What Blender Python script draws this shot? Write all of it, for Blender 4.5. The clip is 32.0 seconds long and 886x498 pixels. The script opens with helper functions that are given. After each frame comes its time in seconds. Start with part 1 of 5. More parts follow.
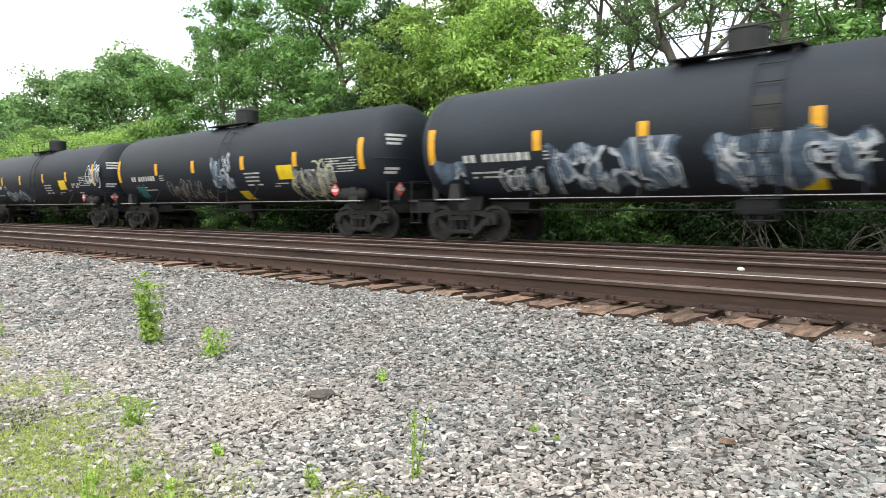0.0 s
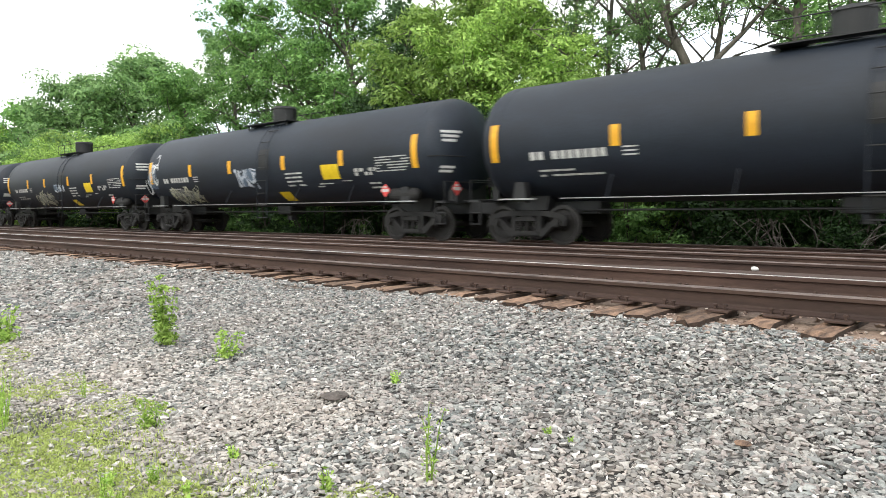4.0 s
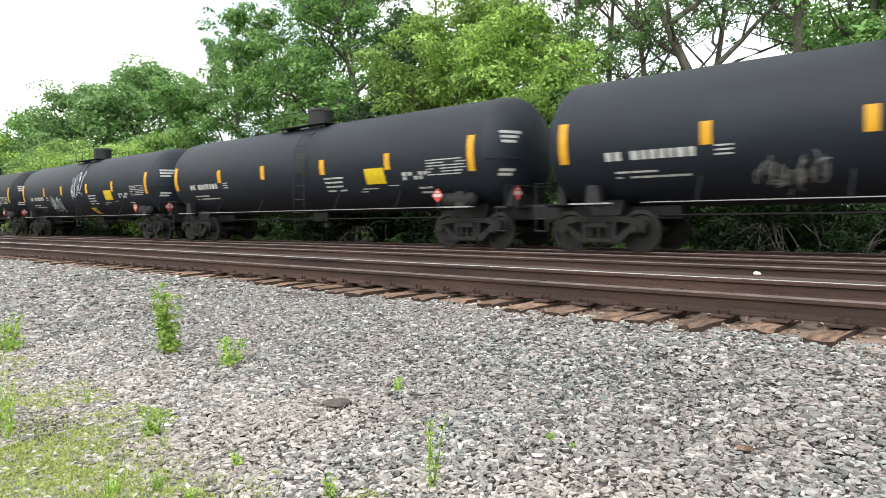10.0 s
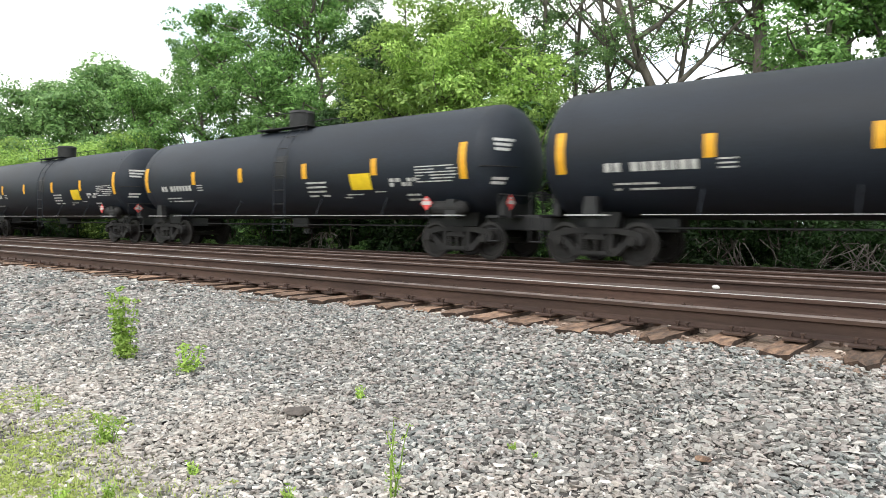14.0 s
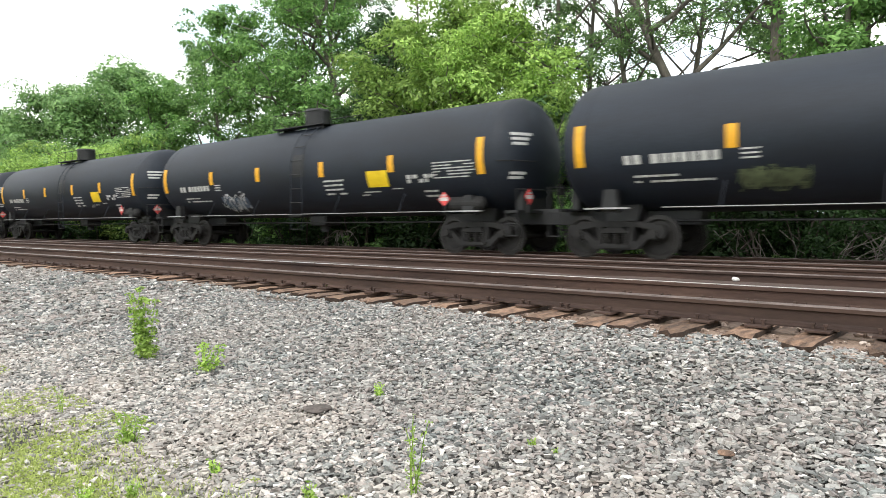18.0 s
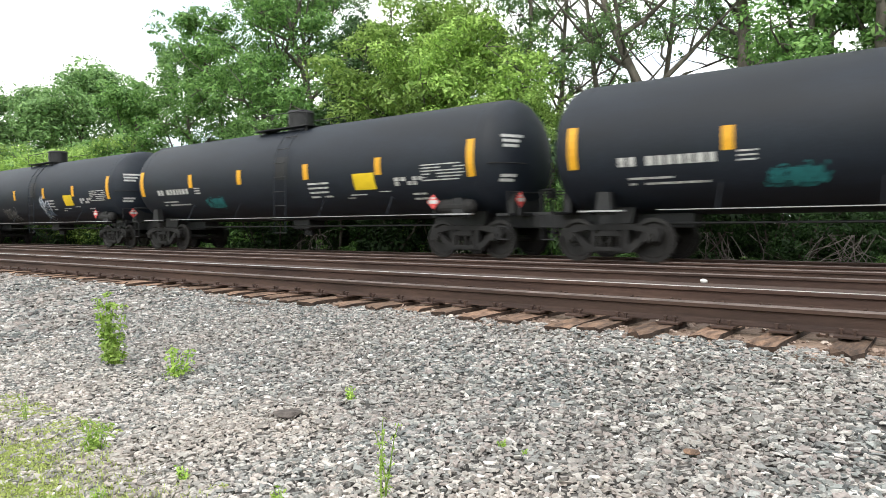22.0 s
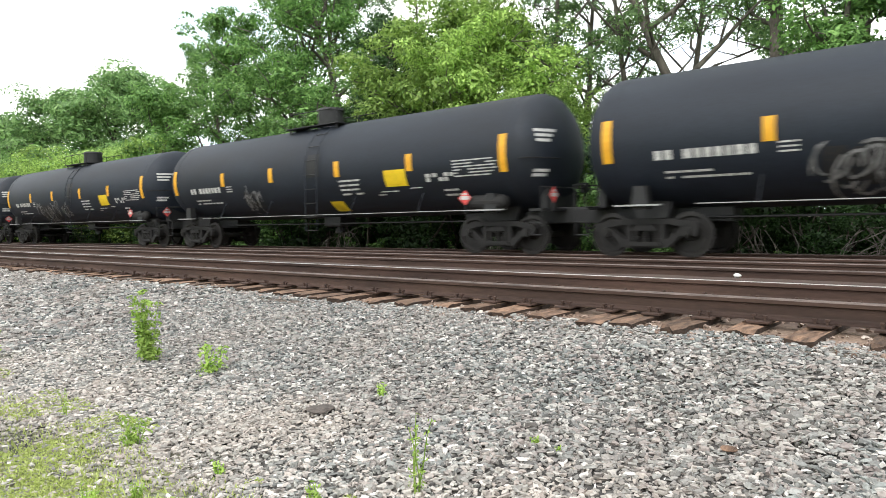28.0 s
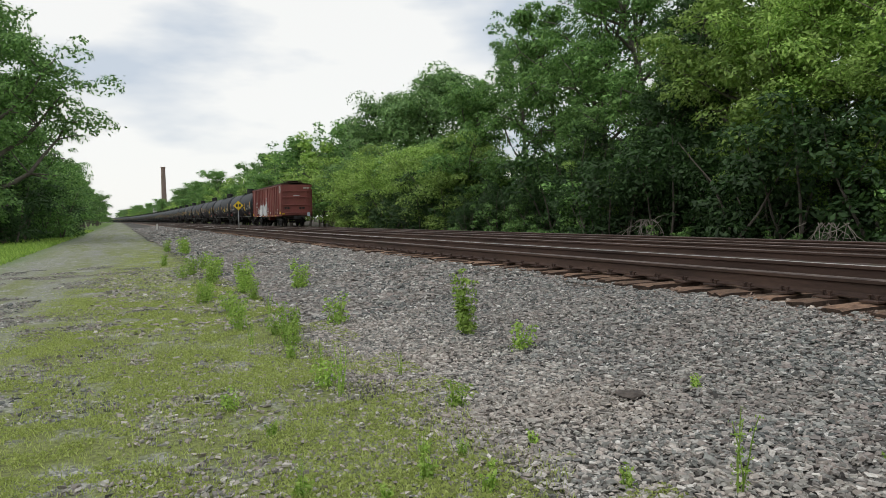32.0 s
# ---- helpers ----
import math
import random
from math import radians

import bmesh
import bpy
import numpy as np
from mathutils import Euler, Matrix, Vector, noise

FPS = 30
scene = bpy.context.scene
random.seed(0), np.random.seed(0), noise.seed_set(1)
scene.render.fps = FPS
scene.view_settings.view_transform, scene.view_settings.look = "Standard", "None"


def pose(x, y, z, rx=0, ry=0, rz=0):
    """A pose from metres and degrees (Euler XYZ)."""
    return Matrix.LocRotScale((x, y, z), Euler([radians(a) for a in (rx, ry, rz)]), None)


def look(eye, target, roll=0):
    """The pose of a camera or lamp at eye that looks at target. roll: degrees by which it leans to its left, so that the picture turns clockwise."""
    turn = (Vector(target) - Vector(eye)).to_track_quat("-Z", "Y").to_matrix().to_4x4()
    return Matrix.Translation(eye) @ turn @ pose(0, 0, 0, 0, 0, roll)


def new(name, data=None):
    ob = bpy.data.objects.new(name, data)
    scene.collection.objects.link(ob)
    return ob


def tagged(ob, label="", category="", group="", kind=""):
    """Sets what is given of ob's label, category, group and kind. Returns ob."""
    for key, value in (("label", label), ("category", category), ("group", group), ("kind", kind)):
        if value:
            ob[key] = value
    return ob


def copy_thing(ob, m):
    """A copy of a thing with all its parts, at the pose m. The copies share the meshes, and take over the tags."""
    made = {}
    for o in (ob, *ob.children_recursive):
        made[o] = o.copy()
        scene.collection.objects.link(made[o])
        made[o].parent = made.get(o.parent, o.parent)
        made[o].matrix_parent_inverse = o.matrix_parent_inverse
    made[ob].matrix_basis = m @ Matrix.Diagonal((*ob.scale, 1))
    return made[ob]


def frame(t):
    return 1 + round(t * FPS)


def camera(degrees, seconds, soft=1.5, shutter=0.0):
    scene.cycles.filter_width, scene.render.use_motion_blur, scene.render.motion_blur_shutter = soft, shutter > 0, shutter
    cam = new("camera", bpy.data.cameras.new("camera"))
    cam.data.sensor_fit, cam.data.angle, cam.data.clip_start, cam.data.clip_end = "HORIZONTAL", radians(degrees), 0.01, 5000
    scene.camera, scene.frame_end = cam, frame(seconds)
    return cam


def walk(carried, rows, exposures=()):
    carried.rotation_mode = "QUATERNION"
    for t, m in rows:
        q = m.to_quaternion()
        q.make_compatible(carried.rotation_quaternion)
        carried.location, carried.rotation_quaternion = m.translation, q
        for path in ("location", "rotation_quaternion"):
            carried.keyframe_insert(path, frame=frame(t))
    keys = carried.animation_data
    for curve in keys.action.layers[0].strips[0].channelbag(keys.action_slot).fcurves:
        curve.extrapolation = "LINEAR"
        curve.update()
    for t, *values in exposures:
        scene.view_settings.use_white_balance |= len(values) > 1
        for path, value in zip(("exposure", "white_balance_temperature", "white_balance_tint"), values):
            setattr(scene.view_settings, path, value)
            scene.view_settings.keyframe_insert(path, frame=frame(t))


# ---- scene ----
# World: x along the tracks, y away from the near rail, z up; z = 0 is the near track's rail top.
cam = camera(65.85, 32.0, soft=0.8, shutter=0.15)
PATH = [
    (0, -0.000, -6.384, 0.721, 40.48, -3.29, 0.00),
    (0.5, -0.009, -6.390, 0.736, 40.64, -3.21, 0.06),
    (1, -0.005, -6.394, 0.737, 40.14, -3.12, 0.06),
    (1.5, -0.001, -6.395, 0.736, 39.78, -3.22, 0.28),
    (2, -0.003, -6.397, 0.731, 40.34, -3.24, 0.43),
    (2.5, -0.003, -6.390, 0.735, 40.88, -3.33, 0.75),
    (3, 0.000, -6.388, 0.730, 40.85, -3.45, 0.58),
    (3.5, -0.002, -6.393, 0.732, 41.37, -3.23, 0.39),
    (5.5, -0.006, -6.394, 0.733, 41.35, -3.37, 0.35),
    (6, -0.006, -6.394, 0.731, 41.28, -3.05, 0.25),
    (6.5, -0.004, -6.394, 0.732, 41.84, -3.22, 0.71),
    (7, -0.015, -6.389, 0.736, 41.73, -2.51, 0.22),
    (7.5, -0.007, -6.381, 0.736, 40.56, -2.54, 0.27),
    (8, 0.008, -6.396, 0.738, 41.73, -2.87, 0.08),
    (8.5, 0.003, -6.406, 0.745, 41.92, -2.64, 0.66),
    (9, 0.018, -6.408, 0.739, 41.99, -1.90, 0.83),
    (9.5, 0.019, -6.403, 0.732, 41.35, -2.09, 0.59),
    (10, 0.015, -6.405, 0.733, 41.60, -2.70, 0.70),
    (10.5, 0.008, -6.403, 0.734, 41.35, -3.13, 0.55),
    (11, 0.016, -6.401, 0.725, 41.53, -3.46, 0.41),
    (11.5, 0.008, -6.402, 0.731, 41.41, -3.72, 0.32),
    (12, 0.011, -6.394, 0.728, 41.66, -3.66, 0.67),
    (12.5, 0.008, -6.397, 0.735, 40.69, -2.87, -0.05),
    (13, -0.011, -6.405, 0.712, 39.73, -2.29, -0.49),
    (13.5, 0.001, -6.391, 0.734, 38.83, -2.34, -0.89),
    (14, 0.002, -6.399, 0.732, 38.70, -1.99, -0.53),
    (14.5, 0.009, -6.401, 0.732, 39.95, -2.66, 0.23),
    (15, 0.016, -6.400, 0.733, 41.06, -2.96, 1.42),
    (15.5, 0.017, -6.397, 0.730, 41.63, -3.09, 2.05),
    (17.5, 0.005, -6.398, 0.728, 41.46, -2.77, 0.47),
    (18, -0.011, -6.391, 0.731, 39.99, -2.32, 0.41),
    (18.5, 0.004, -6.387, 0.732, 38.91, -2.28, 0.24),
    (19, 0.016, -6.376, 0.737, 37.53, -2.22, 0.22),
    (19.5, 0.015, -6.384, 0.739, 36.52, -1.90, 0.01),
    (20, 0.013, -6.380, 0.735, 36.53, -2.40, 0.12),
    (20.5, 0.006, -6.374, 0.733, 35.74, -2.34, 0.31),
    (21, 0.012, -6.379, 0.739, 36.38, -2.14, 1.16),
    (21.5, 0.017, -6.385, 0.739, 37.90, -1.82, 1.28),
    (22, 0.026, -6.386, 0.732, 37.89, -2.06, 0.54),
    (22.5, 0.025, -6.394, 0.741, 38.60, -1.42, 0.62),
    (23, 0.028, -6.391, 0.729, 38.69, -1.16, 0.61),
    (23.5, 0.025, -6.387, 0.728, 38.60, -1.72, 0.62),
    (24, 0.024, -6.388, 0.726, 38.62, -1.85, 0.58),
    (24.5, 0.023, -6.382, 0.731, 38.02, -2.13, 1.68),
    (26.5, 0.016, -6.385, 0.728, 38.07, -2.71, 1.11),
    (27, 0.008, -6.386, 0.725, 39.11, -2.57, 1.24),
    (27.5, 0.004, -6.393, 0.728, 39.58, -2.34, 1.42),
    (28, -0.002, -6.394, 0.727, 40.11, -2.33, 1.05),
    (28.5, 0.008, -6.391, 0.723, 39.98, -2.11, 0.76),
    (28.8, 0.013, -6.413, 0.727, 40.86, -2.08, 1.09),
    (29, 0.016, -6.409, 0.732, 41.66, -1.97, 1.52),
    (29.5, 0.015, -6.423, 0.728, 44.55, -2.02, 1.05),
    (30, -0.012, -6.478, 0.716, 49.38, -1.80, 0.60),
    (30.5, -0.035, -6.489, 0.693, 56.83, -2.17, 0.76),
    (31, -0.035, -6.495, 0.685, 61.79, -2.10, 0.79),
    (31.5, -0.035, -6.500, 0.675, 63.42, -2.39, 0.80),
    (32, -0.051, -6.486, 0.678, 64.70, -2.78, 0.99),
]
EXPOSURES = [(0, 0.0), (29.2, 0.0), (30.0, -0.05), (30.6, -0.5), (31.0, -1.0), (31.4, -1.14), (32, -1.2)]
walk(cam, [(t, pose(x, y, z, 90 + pitch, roll, yaw)) for t, x, y, z, yaw, pitch, roll in PATH], EXPOSURES)

# ---- light: bright overcast sky, weak broad sun ----
world = bpy.data.worlds.new("overcast_sky")
scene.world = world
world.use_nodes = True
wt = world.node_tree
wt.nodes.clear()
wout = wt.nodes.new("ShaderNodeOutputWorld")
wbg = wt.nodes.new("ShaderNodeBackground")
sky = wt.nodes.new("ShaderNodeTexSky")
sky.sky_type, sky.sun_disc = "NISHITA", False
sky.sun_elevation, sky.sun_rotation = radians(46), radians(173)
wco = wt.nodes.new("ShaderNodeTexCoord")
wmap = wt.nodes.new("ShaderNodeMapping")
wmap.inputs["Scale"].default_value = (1.0, 1.0, 3.5)
wno = wt.nodes.new("ShaderNodeTexNoise")
wno.inputs["Scale"].default_value, wno.inputs["Detail"].default_value = 2.2, 6
wra = wt.nodes.new("ShaderNodeValToRGB")
wra.color_ramp.elements[0].position, wra.color_ramp.elements[0].color = 0.36, (0.74, 0.82, 0.92, 1)
wra.color_ramp.elements[1].position, wra.color_ramp.elements[1].color = 0.50, (1.18, 1.18, 1.15, 1)
wsc = wt.nodes.new("ShaderNodeVectorMath")
wsc.operation = "SCALE"
wsc.inputs["Scale"].default_value = 0.10
wmx = wt.nodes.new("ShaderNodeMix")
wmx.data_type = "RGBA"
wmx.inputs["Factor"].default_value = 0.88
wt.links.new(wco.outputs["Generated"], wmap.inputs["Vector"])
wt.links.new(wmap.outputs["Vector"], wno.inputs["Vector"])
wt.links.new(wno.outputs["Fac"], wra.inputs["Fac"])
wt.links.new(sky.outputs["Color"], wsc.inputs[0])
wt.links.new(wsc.outputs["Vector"], wmx.inputs["A"])
wt.links.new(wra.outputs["Color"], wmx.inputs["B"])
wt.links.new(wmx.outputs["Result"], wbg.inputs["Color"])
wbg.inputs["Strength"].default_value = 2.0
wt.links.new(wbg.outputs["Background"], wout.inputs["Surface"])
sun = new("sun", bpy.data.lights.new("sun", "SUN"))
sun.data.energy, sun.data.angle, sun.data.color = 1.5, radians(20), (1.0, 0.96, 0.9)
sun.matrix_world = look((6, -42, 52), (0, 8, 0))


# ---- materials ----
def nodes_of(name):
    m = bpy.data.materials.new(name)
    m.use_nodes = True
    t = m.node_tree
    return m, t, t.nodes["Principled BSDF"]


def add(t, kind, **values):
    n = t.nodes.new(kind)
    for k, v in values.items():
        n.inputs[k.replace("_", " ")].default_value = v
    return n


def ramp(t, fac, stops):
    r = t.nodes.new("ShaderNodeValToRGB")
    while len(r.color_ramp.elements) < len(stops):
        r.color_ramp.elements.new(0.5)
    for e, (p, c) in zip(r.color_ramp.elements, stops):
        e.position, e.color = p, (*c, 1)
    t.links.new(fac, r.inputs["Fac"])
    return r.outputs["Color"]


def mixed(t, fac, a, b, blend="MIX"):
    n = t.nodes.new("ShaderNodeMix")
    n.data_type, n.blend_type = "RGBA", blend
    for socket, v in (("Factor", fac), ("A", a), ("B", b)):
        if isinstance(v, (int, float)):
            n.inputs[socket].default_value = v
        elif isinstance(v, tuple):
            n.inputs[socket].default_value = (*v, 1)
        else:
            t.links.new(v, n.inputs[socket])
    return n.outputs["Result"]


def surface(name, dark, light, scale=6.0, rough=0.7, metal=0.0, bump=0.15, fine=60.0, stretch=(1, 1, 1), stain=None, vary=0.0, coords="Object"):
    """A two-scale procedural surface: broad patches between two colours, fine grain, relief, optional stains."""
    m, t, b = nodes_of(name)
    co = t.nodes.new("ShaderNodeTexCoord")
    mp = add(t, "ShaderNodeMapping", Scale=stretch)
    t.links.new(co.outputs[coords], mp.inputs["Vector"])
    info = t.nodes.new("ShaderNodeObjectInfo")
    off = t.nodes.new("ShaderNodeVectorMath")
    off.operation = "MULTIPLY_ADD"
    off.inputs[1].default_value = (1, 1, 1)
    t.links.new(mp.outputs["Vector"], off.inputs[0])
    shift = t.nodes.new("ShaderNodeMath")
    shift.operation = "MULTIPLY"
    shift.inputs[1].default_value = 37.0
    t.links.new(info.outputs["Random"], shift.inputs[0])
    t.links.new(shift.outputs[0], off.inputs[2])
    n1 = add(t, "ShaderNodeTexNoise", Scale=scale, Detail=5.0, Roughness=0.6)
    n2 = add(t, "ShaderNodeTexNoise", Scale=fine, Detail=3.0, Roughness=0.7)
    for n in (n1, n2):
        t.links.new(off.outputs[0], n.inputs["Vector"])
    c = ramp(t, n1.outputs["Fac"], [(0.3, dark), (0.7, light)])
    c = mixed(t, 0.35, c, ramp(t, n2.outputs["Fac"], [(0.3, (0.25, 0.25, 0.25)), (0.7, (0.8, 0.8, 0.8))]), "OVERLAY")
    if stain:
        n3 = add(t, "ShaderNodeTexNoise", Scale=scale * 0.45, Detail=6.0, Roughness=0.65)
        t.links.new(off.outputs[0], n3.inputs["Vector"])
        c = mixed(t, ramp(t, n3.outputs["Fac"], [(0.5, (0, 0, 0)), (0.68, (0.8, 0.8, 0.8))]), c, stain)
    if vary:
        k = t.nodes.new("ShaderNodeMapRange")
        k.inputs["To Min"].default_value, k.inputs["To Max"].default_value = 1 - vary, 1 + vary
        t.links.new(info.outputs["Random"], k.inputs["Value"])
        h = t.nodes.new("ShaderNodeHueSaturation")
        t.links.new(k.outputs["Result"], h.inputs["Value"])
        t.links.new(c, h.inputs["Color"])
        c = h.outputs["Color"]
    t.links.new(c, b.inputs["Base Color"])
    b.inputs["Roughness"].default_value, b.inputs["Metallic"].default_value = rough, metal
    if bump:
        bp = add(t, "ShaderNodeBump", Strength=bump, Distance=0.02)
        t.links.new(n2.outputs["Fac"], bp.inputs["Height"])
        t.links.new(bp.outputs["Normal"], b.inputs["Normal"])
    return m


TANK = surface("black_tank_paint", (0.0064, 0.0102, 0.0178), (0.0120, 0.0180, 0.0285), 1.2, 0.60, 0, 0.04, 25, (0.35, 1, 1), (0.0070, 0.0094, 0.0138), 0.12)
TANK.node_tree.nodes["Principled BSDF"].inputs["Specular IOR Level"].default_value = 0.40
BLACK = surface("dull_black_steel", (0.0075, 0.008, 0.0092), (0.017, 0.0172, 0.018), 4, 0.6, 0, 0.1)
GRIME = surface("grimy_cast_steel", (0.0055, 0.0054, 0.0054), (0.0165, 0.0155, 0.0148), 5, 0.75, 0.1, 0.2)
WHEEL = surface("wheel_steel", (0.008, 0.0076, 0.0072), (0.025, 0.023, 0.0215), 8, 0.55, 0.3, 0.15)
YELLOW = surface("yellow_reflective_tape", (0.62, 0.30, 0.01), (0.78, 0.40, 0.02), 5, 0.5, 0, 0.03)
PANEL_YELLOW = surface("yellow_panel_paint", (0.66, 0.45, 0.01), (0.82, 0.58, 0.02), 4, 0.5, 0, 0.03)
WHITE = surface("white_stencil_paint", (0.36, 0.36, 0.35), (0.62, 0.62, 0.60), 9, 0.6, 0, 0.05)
RED = surface("red_placard", (0.55, 0.05, 0.05), (0.75, 0.10, 0.09), 6, 0.5, 0, 0.02)
SPRAY = surface("white_blue_spray_paint", (0.22, 0.28, 0.38), (0.66, 0.68, 0.72), 3.2, 0.5, 0, 0.03, 14)
SPRAY_PALE = surface("pale_spray_paint", (0.42, 0.44, 0.46), (0.72, 0.73, 0.74), 3.2, 0.5, 0, 0.03, 14)
SPRAY_GREY = surface("grey_spray_paint", (0.08, 0.085, 0.09), (0.30, 0.30, 0.30), 4.2, 0.5, 0, 0.03, 14)
SPRAY_TEAL = surface("teal_spray_paint", (0.012, 0.10, 0.11), (0.03, 0.21, 0.215), 4.2, 0.5, 0, 0.03, 14)
SPRAY_CREAM = surface("cream_spray_paint", (0.35, 0.36, 0.26), (0.66, 0.66, 0.5), 4.2, 0.5, 0, 0.03, 14)
OXIDE = surface("oxide_red_paint", (0.185, 0.052, 0.044), (0.265, 0.078, 0.066), 0.8, 0.62, 0, 0.06, 30, (1, 1, 0.25), (0.14, 0.05, 0.042))
RUST = surface("rusty_rail_steel", (0.030, 0.0165, 0.0125), (0.088, 0.051, 0.0375), 3, 0.8, 0.1, 0.2, 50, (0.15, 1, 1))
RAIL_TOP = surface("polished_rail_head", (0.62, 0.60, 0.58), (0.82, 0.80, 0.78), 2, 0.30, 0.8, 0.02, 40, (0.1, 1, 1))
DULL_TOP = surface("dull_rail_head", (0.060, 0.045, 0.040), (0.20, 0.155, 0.138), 9, 0.6, 0.2, 0.05, 40, (0.4, 1, 1))
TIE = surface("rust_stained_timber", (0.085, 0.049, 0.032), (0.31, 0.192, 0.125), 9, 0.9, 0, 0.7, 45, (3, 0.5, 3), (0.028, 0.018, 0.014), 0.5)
# Weathered black of the tie sides and ends, with their shade mixed in.
TIE_SHADED_SIDE = surface("weathered_shaded_tie_sides", (0.018, 0.012, 0.009), (0.075, 0.045, 0.03), 14, 0.95, 0, 0.5, 60)
SLAB = surface("flat_brown_stone", (0.05, 0.042, 0.037), (0.12, 0.10, 0.088), 18, 0.9, 0, 0.3, 60)
BARK = surface("grey_brown_bark", (0.065, 0.056, 0.045), (0.18, 0.16, 0.135), 6, 0.9, 0, 0.5, 40, (1, 1, 0.3))
DEADWOOD = surface("bleached_dead_wood", (0.15, 0.135, 0.115), (0.33, 0.30, 0.26), 6, 0.9, 0, 0.3, 40)
CONCRETE = surface("pale_concrete", (0.4, 0.39, 0.37), (0.6, 0.59, 0.56), 1, 0.85, 0, 0.15)
BRICK = surface("brown_brick", (0.16, 0.12, 0.1), (0.25, 0.19, 0.16), 0.6, 0.9, 0, 0.2, 8)
GALV = surface("galvanised_steel", (0.30, 0.30, 0.30), (0.48, 0.48, 0.475), 8, 0.5, 0.6, 0.05)


def leaf_material(name, dark, light):
    m, t, b = nodes_of(name)
    geo = t.nodes.new("ShaderNodeNewGeometry")
    info = t.nodes.new("ShaderNodeObjectInfo")
    c = ramp(t, geo.outputs["Random Per Island"], [(0.0, dark), (0.55, tuple((a + z) / 2 for a, z in zip(dark, light))), (1.0, light)])
    h = add(t, "ShaderNodeHueSaturation")
    k = t.nodes.new("ShaderNodeMapRange")
    k.inputs["To Min"].default_value, k.inputs["To Max"].default_value = 0.8, 1.2
    t.links.new(info.outputs["Random"], k.inputs["Value"])
    t.links.new(k.outputs["Result"], h.inputs["Value"])
    t.links.new(c, h.inputs["Color"])
    t.links.new(h.outputs["Color"], b.inputs["Base Color"])
    b.inputs["Roughness"].default_value = 0.6
    tr = t.nodes.new("ShaderNodeBsdfTranslucent")
    t.links.new(h.outputs["Color"], tr.inputs["Color"])
    mx = t.nodes.new("ShaderNodeMixShader")
    mx.inputs["Fac"].default_value = 0.36
    t.links.new(b.outputs["BSDF"], mx.inputs[1])
    t.links.new(tr.outputs["BSDF"], mx.inputs[2])
    t.links.new(mx.outputs["Shader"], t.nodes["Material Output"].inputs["Surface"])
    return m


LEAF_MID = leaf_material("mid_green_leaves", (0.074, 0.178, 0.042), (0.31, 0.545, 0.155))
LEAF_BRIGHT = leaf_material("bright_green_leaves", (0.15, 0.285, 0.045), (0.50, 0.70, 0.18))
# Dark foliage; on the undergrowth this colour also carries the canopy's shade.
LEAF_DARK_SHADED = leaf_material("dark_green_and_shaded_leaves", (0.019, 0.053, 0.014), (0.072, 0.155, 0.042))
LEAF_GREY = leaf_material("grey_green_leaves", (0.085, 0.178, 0.056), (0.285, 0.455, 0.165))
LEAF_WEED = leaf_material("yellow_green_weed_leaves", (0.19, 0.34, 0.045), (0.46, 0.63, 0.14))
MOSS = leaf_material("yellow_green_moss", (0.27, 0.335, 0.08), (0.55, 0.62, 0.215))


def stone_material(name, stops, fines):
    """Broken stone, each piece its own shade; dustier and warmer towards the foot of the shoulder."""
    m, t, b = nodes_of(name)
    geo = t.nodes.new("ShaderNodeNewGeometry")
    c = ramp(t, geo.outputs["Random Per Island"], stops)
    co = t.nodes.new("ShaderNodeTexCoord")
    n = add(t, "ShaderNodeTexNoise", Scale=55.0, Detail=4.0)
    t.links.new(co.outputs["Object"], n.inputs["Vector"])
    c = mixed(t, 0.5, c, ramp(t, n.outputs["Fac"], [(0.3, (0.25, 0.25, 0.25)), (0.7, (0.8, 0.8, 0.8))]), "OVERLAY")
    broad = add(t, "ShaderNodeTexNoise", Scale=0.7, Detail=5.0, Roughness=0.6)
    t.links.new(co.outputs["Object"], broad.inputs["Vector"])
    dusty = ramp(t, broad.outputs["Fac"], [(0.42, (0, 0, 0)), (0.62, (0.6, 0.6, 0.6))])
    c = mixed(t, dusty, c, mixed(t, 0.6, c, fines))
    t.links.new(c, b.inputs["Base Color"])
    b.inputs["Roughness"].default_value = 0.85
    return m


STONE = stone_material("crushed_ballast_stone", [(0.0, (0.055, 0.058, 0.058)), (0.12, (0.16, 0.174, 0.168)), (0.25, (0.26, 0.225, 0.21)), (0.38, (0.11, 0.118, 0.116)), (0.50, (0.30, 0.315, 0.297)), (0.63, (0.35, 0.30, 0.277)), (0.74, (0.18, 0.193, 0.188)), (0.86, (0.40, 0.383, 0.356)), (0.97, (0.47, 0.45, 0.42)), (1.0, (0.78, 0.76, 0.73))], (0.33, 0.283, 0.25))
FINES = stone_material("dusty_pinkish_fines", [(0.0, (0.09, 0.088, 0.083)), (0.15, (0.24, 0.247, 0.233)), (0.3, (0.33, 0.288, 0.262)), (0.45, (0.17, 0.174, 0.166)), (0.6, (0.39, 0.385, 0.356)), (0.75, (0.45, 0.398, 0.361)), (0.95, (0.53, 0.508, 0.472)), (1.0, (0.78, 0.75, 0.71))], (0.41, 0.347, 0.297))
RUSTY_STONE = stone_material("rust_stained_stone", [(0.0, (0.09, 0.062, 0.05)), (0.5, (0.22, 0.155, 0.122)), (0.85, (0.36, 0.28, 0.23)), (1.0, (0.6, 0.54, 0.48))], (0.28, 0.18, 0.125))


